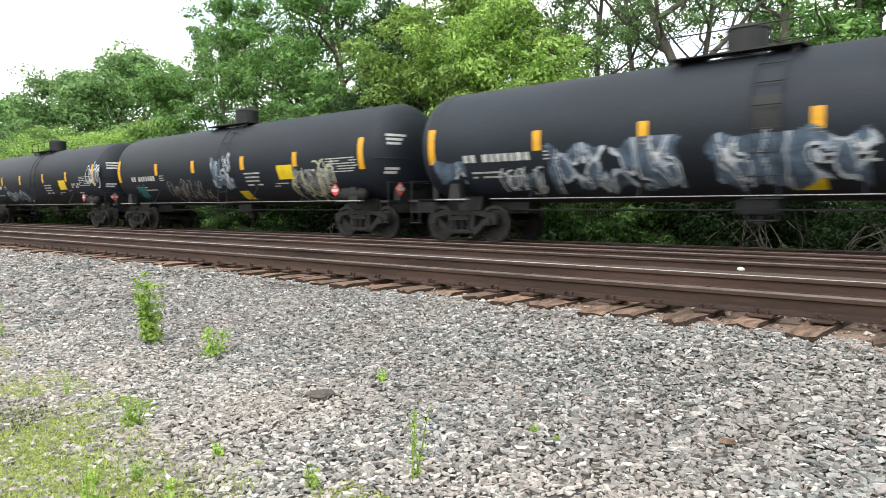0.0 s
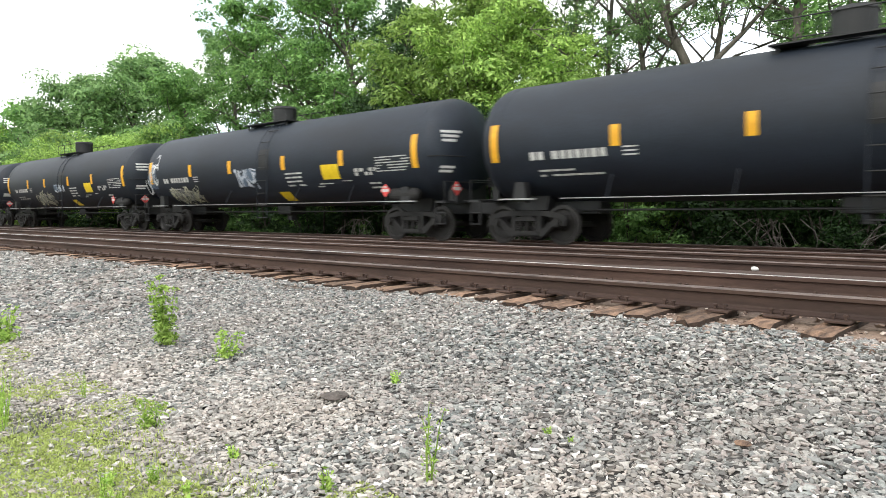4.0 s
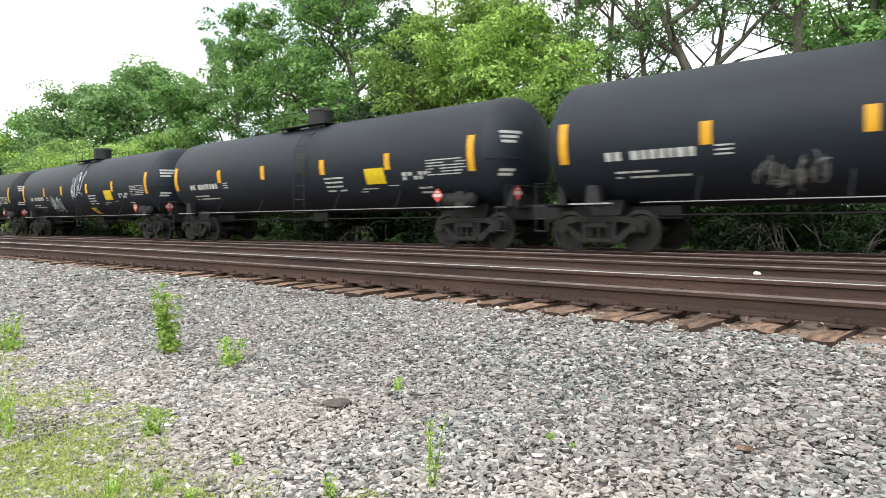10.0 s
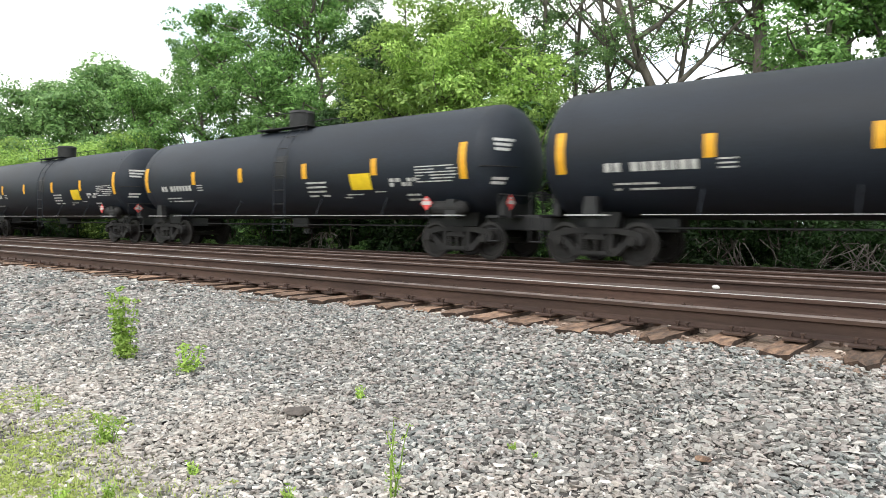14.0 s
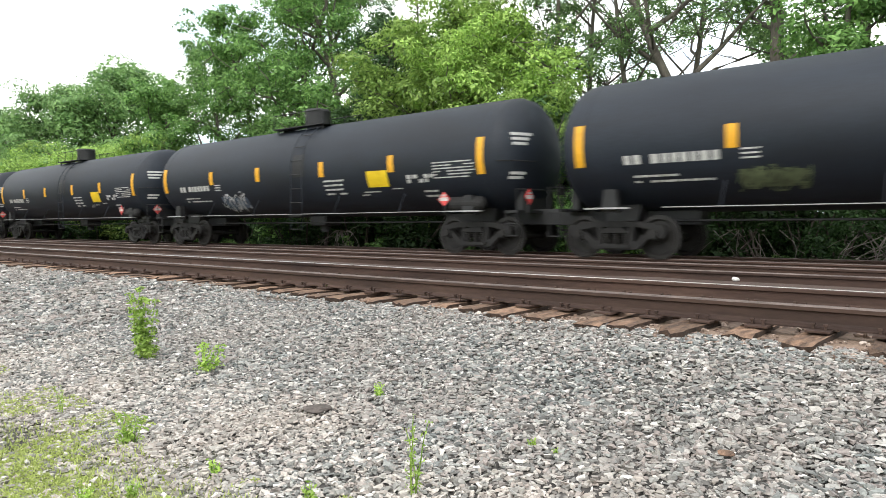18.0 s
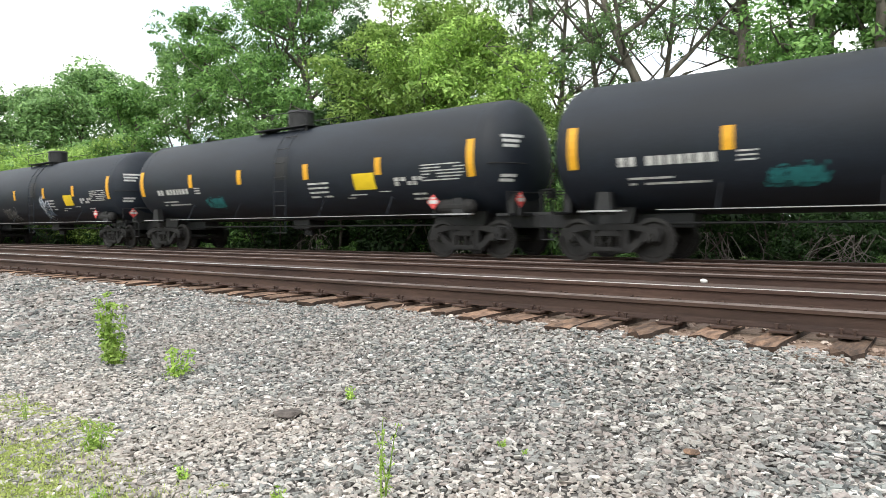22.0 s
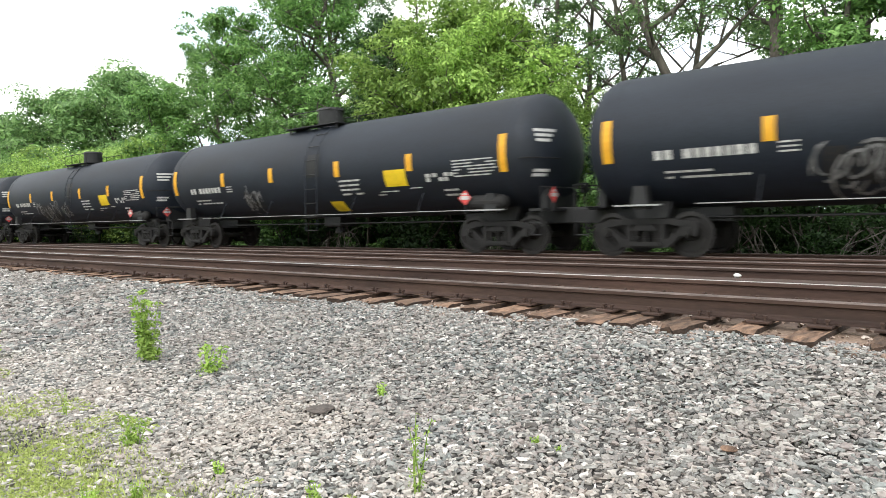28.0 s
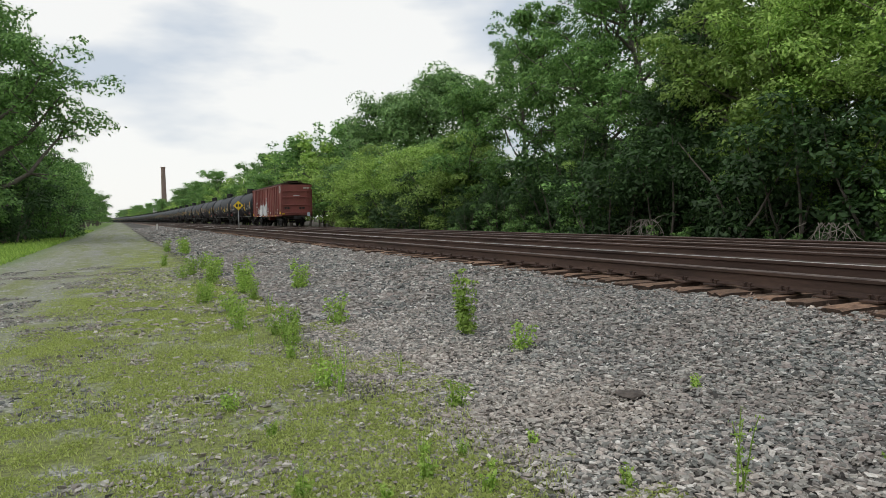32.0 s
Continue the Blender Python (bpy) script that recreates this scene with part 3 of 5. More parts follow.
def spray(x0, x1, z0, z1, seed, put, cell=0.04, least=0.07, most=9.0, fine=1.0):
    """A ragged sprayed patch with letter-like gaps; put(x, z) lays a point on the car's side."""
    bm = bmesh.new()
    nx, nz = max(3, int((x1 - x0) / cell)), max(3, int((z1 - z0) / cell))
    made = {}

    def vert(i, j):
        if (i, j) not in made:
            made[i, j] = bm.verts.new(put(x0 + (x1 - x0) * i / nx, z0 + (z1 - z0) * j / nz))
        return made[i, j]

    for i in range(nx):
        for j in range(nz):
            u, v = (i + 0.5) / nx * 2 - 1, (j + 0.5) / nz * 2 - 1
            x, z = i * cell, j * cell
            edge = 0.82 + 0.45 * noise.noise((x * 2.2 + seed, z * 0.6, seed))
            stroke = noise.noise((x * 2.6 * fine + seed * 3, z * 1.6 * fine, 7))
            if abs(v) < edge and abs(u) < 0.9 + 0.25 * noise.noise((seed, z * 2, 1)) and least < abs(stroke) < most:
                bm.faces.new((vert(i, j), vert(i + 1, j), vert(i + 1, j + 1), vert(i, j + 1)))
    return bm


def strokes(x0, x1, z0, z1, seed, put, width):
    """A hand-sprayed tag: slanted, looping ribbons, letter after letter."""
    rng = random.Random(seed)
    bm = bmesh.new()
    tall = z1 - z0
    letters = max(3, round((x1 - x0) / (0.42 * tall)))
    wide = (x1 - x0) / letters
    count = 0
    for k in range(letters):
        cx, cz = x0 + wide * (k + 0.5), (z0 + z1) / 2 + rng.uniform(-0.1, 0.1) * tall
        for _ in range(rng.choice((4, 5, 6))):
            a0, sweep = rng.uniform(0, 6.28), rng.uniform(0.7, 2.6) * rng.choice((-1, 1))
            rx, rz = wide * rng.uniform(0.3, 0.9), tall * rng.uniform(0.3, 0.6)
            ox, oz = rng.uniform(-0.25, 0.25) * wide, rng.uniform(-0.22, 0.22) * tall
            count += 1
            line = []
            for i in range(13):
                a = a0 + sweep * i / 12
                dz = oz + rz * math.sin(a)
                r = 0.5 * width * (0.45 + 0.55 * math.sin(math.pi * (i + 1) / 14))
                x, z = cx + ox + rx * math.cos(a) + 0.3 * dz, cz + dz
                ux, uz = math.cos(a) * r, math.sin(a) * r
                line.append((bm.verts.new(put(x - ux, z - uz, 0.0004 * count)), bm.verts.new(put(x + ux, z + uz, 0.0004 * count))))
            for p, q in zip(line, line[1:]):
                bm.faces.new((p[0], p[1], q[1], q[0]))
    return bm


def head_x(y, z):
    """Where the dished head lies, by height and width."""
    return float(np.interp(math.hypot(y, z - TANK_Z), (0, 0.45, 0.87, 1.2, 1.41, 1.4925, 1.5), (16.18, 16.16, 16.08, 15.94, 15.75, 15.55, 15.5)))


def tank_car():
    car = new("tank_car")
    r = TANK_R
    rings = [(-0.98, 0.0), (-0.96, r * 0.3), (-0.88, r * 0.58), (-0.74, r * 0.80), (-0.55, r * 0.94), (-0.35, r * 0.995), (-0.30, r), (7.6, r + 0.004), (15.5, r), (15.55, r * 0.995), (15.75, r * 0.94), (15.94, r * 0.80), (16.08, r * 0.58), (16.16, r * 0.3), (16.18, 0.0)]
    part("tank", lathe(bmesh.new(), rings, 0, TANK_Z, 64), TANK, car, smooth=True)
    for x in (-0.02, 15.22):
        part("weld_band", lathe(bmesh.new(), [(x - 0.02, r - 0.01), (x - 0.02, r + 0.004), (x + 0.02, r + 0.004), (x + 0.02, r - 0.01)], 0, TANK_Z, 64), TANK, car)
    for x0, z0, z1 in ((-0.28, 2.0, 2.91), (15.08, 2.0, 2.91), (2.98, 2.2, 2.66), (5.80, 2.2, 2.66), (9.06, 2.2, 2.66), (12.0, 2.2, 2.66)):
        part("stripe", curved_patch(bmesh.new(), x0, x0 + 0.22, z0, z1, 0.010), YELLOW, car, "amber reflective stripe")
    part("panel", curved_patch(bmesh.new(), 11.12, 11.94, 1.82, 2.27, 0.008), PANEL_YELLOW, car, "yellow stencil panel")
    for i, (x0, x1, z0, z1, n, big) in enumerate(((0.87, 2.85, 2.0, 2.22, 1, 1), (1.05, 2.7, 1.62, 1.84, 2, 0), (3.25, 3.6, 1.99, 2.24, 3, 0), (9.2, 10.1, 1.66, 2.17, 4, 0), (10.7, 11.5, 1.60, 1.76, 2, 0), (12.0, 12.7, 1.74, 1.80, 1, 0), (12.65, 13.6, 1.88, 2.11, 2, 1), (13.15, 13.68, 1.50, 1.75, 2, 0), (13.62, 15.0, 1.96, 2.42, 6, 0))):
        part("lettering", bars(x0, x1, z0, z1, n, i + 3, 0.15 if big else 0.6, (0.10, 0.19) if big else (0.10, 0.42)), WHITE, car, "white stencilled lettering")["kind"] = "stuff"
    # writing on the dished head
    bm = bmesh.new()
    for z, w in ((2.93, 0.62), (2.81, 0.5), (2.69, 0.42), (1.97, 0.4), (1.86, 0.34)):
        edge = []
        for j in range(7):
            y = -1.18 + w * j / 6
            edge.append([bm.verts.new((head_x(y, h) + 0.012, y, h)) for h in (z, z + 0.07)])
        for p, q in zip(edge, edge[1:]):
            bm.faces.new((p[0], q[0], q[1], p[1]))
    part("head_lettering", bm, WHITE, car, "white lettering on the tank head")["kind"] = "stuff"
    rail = [Vector((head_x(y, 2.3) + 0.07, y, 2.3)) for y in (-1.46, -1.38, -1.2, -0.9, -0.5)]
    part("head_handrail", limb(bmesh.new(), rail, [0.016] * 5, 6), GRIME, car)
    # placards on brackets
    for x, y, turn in ((13.95, -1.33, 0), (16.32, -0.95, 90)):
        bm = bmesh.new()
        bmesh.ops.create_cube(bm, size=1, matrix=pose(0, 0, 0, 0, 45) @ Matrix.Diagonal((0.272, 0.012, 0.272, 1)))
        ob = part("placard", bm, RED, car, "red hazard placard")
        ob.matrix_basis = pose(x, y - 0.06, 1.41, 0, 0, turn)
        bm = box(bmesh.new(), -0.14, 0.14, -0.011, -0.007, -0.045, 0.045)
        box(bm, -0.06, 0.06, -0.011, -0.007, 0.07, 0.12)
        part("placard_band", bm, WHITE, ob, "white band with number")
        bm = box(bmesh.new(), -0.02, 0.02, 0.006, 0.06, -0.4, 0.16)
        part("placard_bracket", bm, BLACK, ob)
    # manway housing and platform
    bm = bmesh.new()
    bmesh.ops.create_cone(bm, cap_ends=True, segments=28, radius1=0.42, radius2=0.42, depth=0.56, matrix=pose(7.28, 0, 4.25))
    bmesh.ops.create_cone(bm, cap_ends=True, segments=28, radius1=0.45, radius2=0.40, depth=0.08, matrix=pose(7.28, 0, 4.565))
    house = part("manway_housing", bm, BLACK, car, "black protective housing over the manway")
    bm = bmesh.new()
    rings = [[bm.verts.new((7.25 + sx * a, sy * b, z)) for sx, sy in ((-1, -1), (1, -1), (1, 1), (-1, 1))] for a, b, z in ((1.3, 0.86, 3.95), (1.3, 0.86, 3.98), (0.62, 0.52, 3.98), (0.62, 0.52, 3.95))]
    for k in range(4):
        p, q = rings[k], rings[(k + 1) % 4]
        for i in range(4):
            bm.faces.new((p[i], p[(i + 1) % 4], q[(i + 1) % 4], q[i]))
    bmesh.ops.recalc_face_normals(bm, faces=bm.faces)
    deck = part("platform", bm, BLACK, car, "black steel grating platform")
    for x in (6.1, 8.4):
        for y in (-0.75, 0.75):
            part("platform_leg", rod(bmesh.new(), (x, y, 3.7), (x, y, 3.94), 0.03, 6), BLACK, deck)
    for y in (-0.84, 0.84):
        bm = bmesh.new()
        for x in (6.0, 6.85, 7.7, 8.5):
            rod(bm, (x, y, 3.95), (x, y, 4.42), 0.014, 6)
        rod(bm, (6.0, y, 4.42), (8.5, y, 4.42), 0.014, 6)
        part("platform_rail", bm, BLACK, car)
    # ladder over the side
    bm = bmesh.new()
    zs = [0.62, 1.02, 1.45, 1.88, 2.32, 2.76, 3.2, 3.6]
    for x in (7.82, 8.36):
        pts = [(x, -1.60, 0.62), (x, -1.60, 2.5)] + [on_tank(x, z, 0.10) for z in (2.8, 3.2, 3.55, 3.8)]
        for a, b in zip(pts, pts[1:]):
            rod(bm, a, b, 0.014, 6)
    part("ladder_rail", bm, TANK, car)
    for z in zs:
        y = -1.60 if z < 2.6 else on_tank(8, z, 0.10)[1]
        part("ladder_rung", rod(bmesh.new(), (7.82, y, z), (8.36, y, z), 0.014, 6), BLACK, car)
    bm = bmesh.new()
    box(bm, 7.78, 8.40, -1.66, -1.40, 1.02, 1.05)
    part("ladder_step", bm, GRIME, car)
    part("ladder_backing", curved_patch(bmesh.new(), 7.80, 8.38, 2.25, 2.95, 0.012, 8), BLACK, car)
    # side rail, supports, sill, saddles
    bm = bmesh.new()
    rod(bm, (1.75, -1.50, 1.09), (15.05, -1.50, 1.09), 0.0115, 6)
    part("side_rail", bm, GALV, car, "pale running pipe along the tank")
    part("side_rail", rod(bmesh.new(), (1.75, 1.50, 1.09), (15.05, 1.50, 1.09), 0.0115, 6), GALV, car)
    for x in (2.9, 5.6, 9.7, 12.4):
        bend = [Vector((x, y, z)) for y, z in ((-1.50, 1.07), (-1.24, 1.60), (-0.8, 1.28), (0.8, 1.28), (1.24, 1.60), (1.50, 1.07))]
        part("rail_bracket", limb(bmesh.new(), bend, [0.016] * 6, 6), TANK, car)
    for x, way in ((0.5, 1), (14.7, -1)):
        bm = extruded(bmesh.new(), [(x - 0.35, 0.82), (x + 0.35, 0.82), (x + 0.5, 1.4), (x - 0.5, 1.4)], -0.7, 0.7)
        part("saddle", bm, BLACK, car)
        bm = extruded(bmesh.new(), [(x - 0.2, 1.0), (x + 0.2, 1.0), (x + 0.13, 1.5), (x - 0.13, 1.5)], -1.36, -1.15)
        part("bolster_plate", bm, BLACK, car)
        part("running_step", box(bmesh.new(), x - 0.5, x + 0.5, -1.53, -1.36, 1.07, 1.105), GALV, car, "pale worn step over the truck")
        bm = box(bmesh.new(), x - way * 2.0, x + way * 1.6, -0.30, 0.30, 0.72, 1.12, 0.03)
        part("stub_sill", bm, BLACK, car)
        truck(car, x)
    coupler(car, -0.95, -1)
    coupler(car, 16.15, 1)
    bm = box(bmesh.new(), 7.2, 8.0, -0.35, 0.35, 0.72, 1.06, 0.05)
    rod(bm, (7.6, 0, 0.75), (7.6, 0, 0.52), 0.16, 14)
    part("outlet_valve", bm, BLACK, car, "black bottom outlet with skid")
    part("brake_rod", rod(bmesh.new(), (1.6, -0.35, 0.82), (13.6, -0.35, 0.82), 0.025, 6), BLACK, car)
    # brake gear and end platforms
    bm = rod(bmesh.new(), (14.05, -1.18, 1.28), (14.95, -1.18, 1.28), 0.19, 18)
    bmesh.ops.create_uvsphere(bm, u_segments=14, v_segments=8, radius=0.19, matrix=pose(14.95, -1.18, 1.28))
    part("air_reservoir", bm, GRIME, car, "grey air reservoir")
    for x, way in ((-1.0, -1), (16.2, 1)):
        bm = box(bmesh.new(), x - 0.3 * way, x + 0.05 * way, -1.42, 1.42, 1.03, 1.09)
        part("end_platform", bm, BLACK, car)
        for y in (-1.38, 1.38):
            bm = bmesh.new()
            rod(bm, (x, y, 0.45), (x, y, 1.6), 0.014, 6)
            rod(bm, (x - 0.3 * way, y, 0.45), (x - 0.3 * way, y, 1.06), 0.02, 6)
            for z in (0.47, 0.76):
                rod(bm, (x, y, z), (x - 0.3 * way, y, z), 0.016, 6)
            part("end_ladder", bm, BLACK, car)
        part("end_handrail", rod(bmesh.new(), (x, -1.4, 1.6), (x, 1.4, 1.6), 0.014, 6), BLACK, car)
        bm = bmesh.new()
        box(bm, x - 0.42 * way, x - 0.22 * way, -0.75, 0.75, 1.06, 1.75, 0.04)
        part("head_brace", bm, BLACK, car)
    bm = rod(bmesh.new(), (16.2, 0.75, 1.06), (16.2, 0.75, 1.75), 0.03, 8)
    box(bm, 16.1, 16.26, 0.62, 0.88, 1.5, 1.75)
    part("brake_stand", bm, BLACK, car)
    bm = bmesh.new()
    for i in range(16):
        a, b = 2 * math.pi * i / 16, 2 * math.pi * (i + 1) / 16
        rod(bm, (16.30, 0.75 + 0.27 * math.cos(a), 1.72 + 0.27 * math.sin(a)), (16.30, 0.75 + 0.27 * math.cos(b), 1.72 + 0.27 * math.sin(b)), 0.014, 5)
    bmesh.ops.remove_doubles(bm, verts=bm.verts, dist=0.004)
    part("brake_wheel", bm, GRIME, car)
    return car


LENGTH, LAST = 18.1, 43
SPRAYS = {
    -3: [(1.2, 3.2, 1.3, 2.0, "teal"), (9.0, 12.5, 1.2, 1.9, "grey")],
    -2: [(14.6, 15.9, 2.05, 2.9, "pale"), (3.0, 6.5, 1.25, 1.9, "white")],
    -1: [(7.1, 8.5, 1.5, 2.9, "white"), (11.9, 13.9, 1.25, 2.2, "cream"), (3.7, 6.6, 1.3, 1.9, "grey"), (1.0, 1.8, 1.3, 1.8, "teal")],
    0: [(3.15, 6.6, 1.2, 2.35, "white"), (6.95, 9.9, 1.2, 2.35, "white"), (1.9, 3.1, 1.3, 1.75, "pale"), (-0.2, 0.9, 1.5, 2.1, "white")],
    1: [(11.5, 13.3, 1.45, 2.1, "white"), (4.2, 6.8, 1.25, 1.9, "grey"), (7.6, 8.8, 2.1, 2.5, "white")],
    2: [(8.5, 10.4, 1.35, 2.1, "cream"), (7.8, 8.5, 2.1, 2.9, "pale"), (3.6, 5.4, 1.2, 1.8, "grey"), (15.25, 15.75, 2.1, 2.95, "chalk")],
    3: [(-0.35, 0.35, 1.95, 2.9, "chalk"), (3.7, 6.0, 1.3, 1.9, "pale"), (7.8, 9.6, 1.3, 2.0, "white")],
    4: [(3.75, 6.3, 1.3, 1.85, "cream"), (6.9, 8.3, 1.9, 2.3, "white")],
    5: [(-0.5, 0.4, 1.8, 2.8, "pale"), (1.0, 3.4, 1.25, 1.75, "cream"), (6.2, 7.6, 1.6, 2.4, "white")],
    7: [(3.8, 6.4, 1.25, 1.9, "grey")],
    8: [(4.4, 7.6, 1.2, 2.0, "pale"), (10.2, 11.0, 1.7, 2.2, "grey")],
    9: [(5.3, 7.6, 1.35, 2.3, "pale")],
    10: [(4.3, 5.8, 1.3, 1.8, "pale"), (6.9, 8.2, 1.5, 2.4, "pale")],
    11: [(3.7, 6.6, 1.3, 2.0, "white")],
    12: [(-0.3, 0.6, 1.7, 2.6, "white"), (4.4, 7.0, 1.2, 1.8, "grey"), (7.4, 8.4, 1.7, 2.8, "pale"), (9.6, 10.8, 1.4, 1.9, "pale")],
    13: [(3.65, 5.1, 1.45, 2.1, "pale"), (6.98, 8.45, 2.08, 3.2, "pale")],
    15: [(4.0, 5.2, 1.3, 1.9, "grey")],
    17: [(3.6, 4.6, 1.25, 1.9, "pale")],
    18: [(3.7, 4.75, 1.44, 1.74, "teal")],
    26: [(3.4, 5.0, 1.25, 1.8, "pale")],
    27: [(3.15, 4.4, 1.42, 1.8, "olive")],
    29: [(3.8, 5.2, 1.4, 1.75, "olive")],
    30: [(3.68, 4.65, 1.5, 1.84, "olive")],
    31: [(3.9, 5.5, 1.35, 1.8, "grey"), (8.5, 9.5, 1.3, 2.2, "blue")],
    32: [(3.7, 4.8, 1.48, 1.8, "teal")],
    33: [(3.75, 4.75, 1.52, 1.86, "teal")],
    34: [(3.75, 4.8, 1.52, 1.88, "teal")],
    40: [(3.6, 6.3, 1.25, 2.05, "grey"), (6.7, 7.6, 1.4, 2.0, "grey")],
    41: [(4.14, 5.1, 1.36, 2.0, "grey")],
    42: [(3.87, 5.9, 1.28, 2.1, "grey")],
}
GRAFFITI_WHITE = surface("white_roller_paint", (0.66, 0.68, 0.68), (0.82, 0.83, 0.83), 2.2, 0.6, 0, 0.03, 20)
SPRAY_OLIVE = surface("olive_spray_paint", (0.04, 0.05, 0.03), (0.14, 0.17, 0.09), 4.2, 0.5, 0, 0.03, 14)
SPRAY_NAVY = surface("slate_blue_spray_paint", (0.03, 0.04, 0.06), (0.13, 0.19, 0.27), 3.0, 0.5, 0, 0.03, 14)
PAINTS = {"white": (SPRAY_NAVY, SPRAY), "pale": (SPRAY_NAVY, SPRAY_PALE), "grey": (BLACK, SPRAY_GREY), "teal": (SPRAY_TEAL, SPRAY_TEAL), "cream": (SPRAY_GREY, SPRAY_CREAM), "olive": (SPRAY_OLIVE, SPRAY_OLIVE), "blue": (SPRAY_NAVY, SPRAY), "chalk": (SPRAY_PALE, GRAFFITI_WHITE)}
LOW_PANEL = (0, -1, 1, 3, 4, 5, 10, 13, 17, 29, 41, 43)


SHORTER = {43: -0.5, 13: -0.32, 0: -0.22, 10: -0.42, 4: -0.28, 1: -0.15}  # markings set closer to the first end


def build_train():
    """Tank cars by number; 0 stands before the camera at the start, the highest runs next to the boxcar."""
    proto = tank_car()
    tagged(proto, "matte black tank car with amber reflective stripes", "tank car", "tank cars of the train")
    cars = {LAST: proto}
    for n in range(-5, LAST):
        cars[n] = copy_thing(proto, pose(0, 0, 0))
    for n, car in cars.items():
        marks = SPRAYS.get(n, ())
        for i, (x0, x1, z0, z1, paint) in enumerate(marks):
            under, over = PAINTS[paint]
            seed = n * 7.3 + i * 2.1
            if paint == "white":
                tag = part("graffiti", spray(x0, x1, z0, z1, seed, lambda x, z: on_tank(x, z, 0.010), 0.04, 0.05), under, car, "white spray-painted graffiti")
                tag["kind"] = "stuff"
                part("graffiti_outline", spray(x0, x1, z0, z1, seed, lambda x, z: on_tank(x, z, 0.015), 0.03, 0.06, 0.17), over, tag, "pale sprayed outline")["kind"] = "stuff"
            else:
                tag = part("graffiti", spray(x0, x1, z0, z1, seed, lambda x, z: on_tank(x, z, 0.008), 0.035, 0.06, 9.0, 1.8), under, car, paint + " spray-painted graffiti")
                tag["kind"] = "stuff"
                part("graffiti_outline", strokes(x0, x1, z0, z1, n * 31 + i, lambda x, z, l: on_tank(x, z, 0.013 + l), 0.02 + 0.045 * (z1 - z0)), over, tag, "sprayed lines of the tag")["kind"] = "stuff"
        for ob in car.children:
            if ob.name.split(".")[0] in ("stripe", "panel", "lettering") and 5 < ob.data.vertices[0].co.x < 12.9:
                ob.location.x = SHORTER.get(n, 0.0)
        if n in LOW_PANEL:
            part("low_panel", curved_patch(bmesh.new(), 8.44, 9.02, 1.2, 1.50, 0.008), PANEL_YELLOW, car, "weathered yellow lower panel")
        if marks:
            tagged(car, "black tank car with amber stripes and " + marks[0][4] + " graffiti")
    return cars


CARS = build_train()


# ---- boxcar at the end of the train ----
RIBS = (0.06, 1.45, 2.27, 3.13, 3.91, 4.73, 5.62, 6.52, 8.32, 9.21, 10.1, 10.98, 11.85, 12.69, 13.45, 14.86)


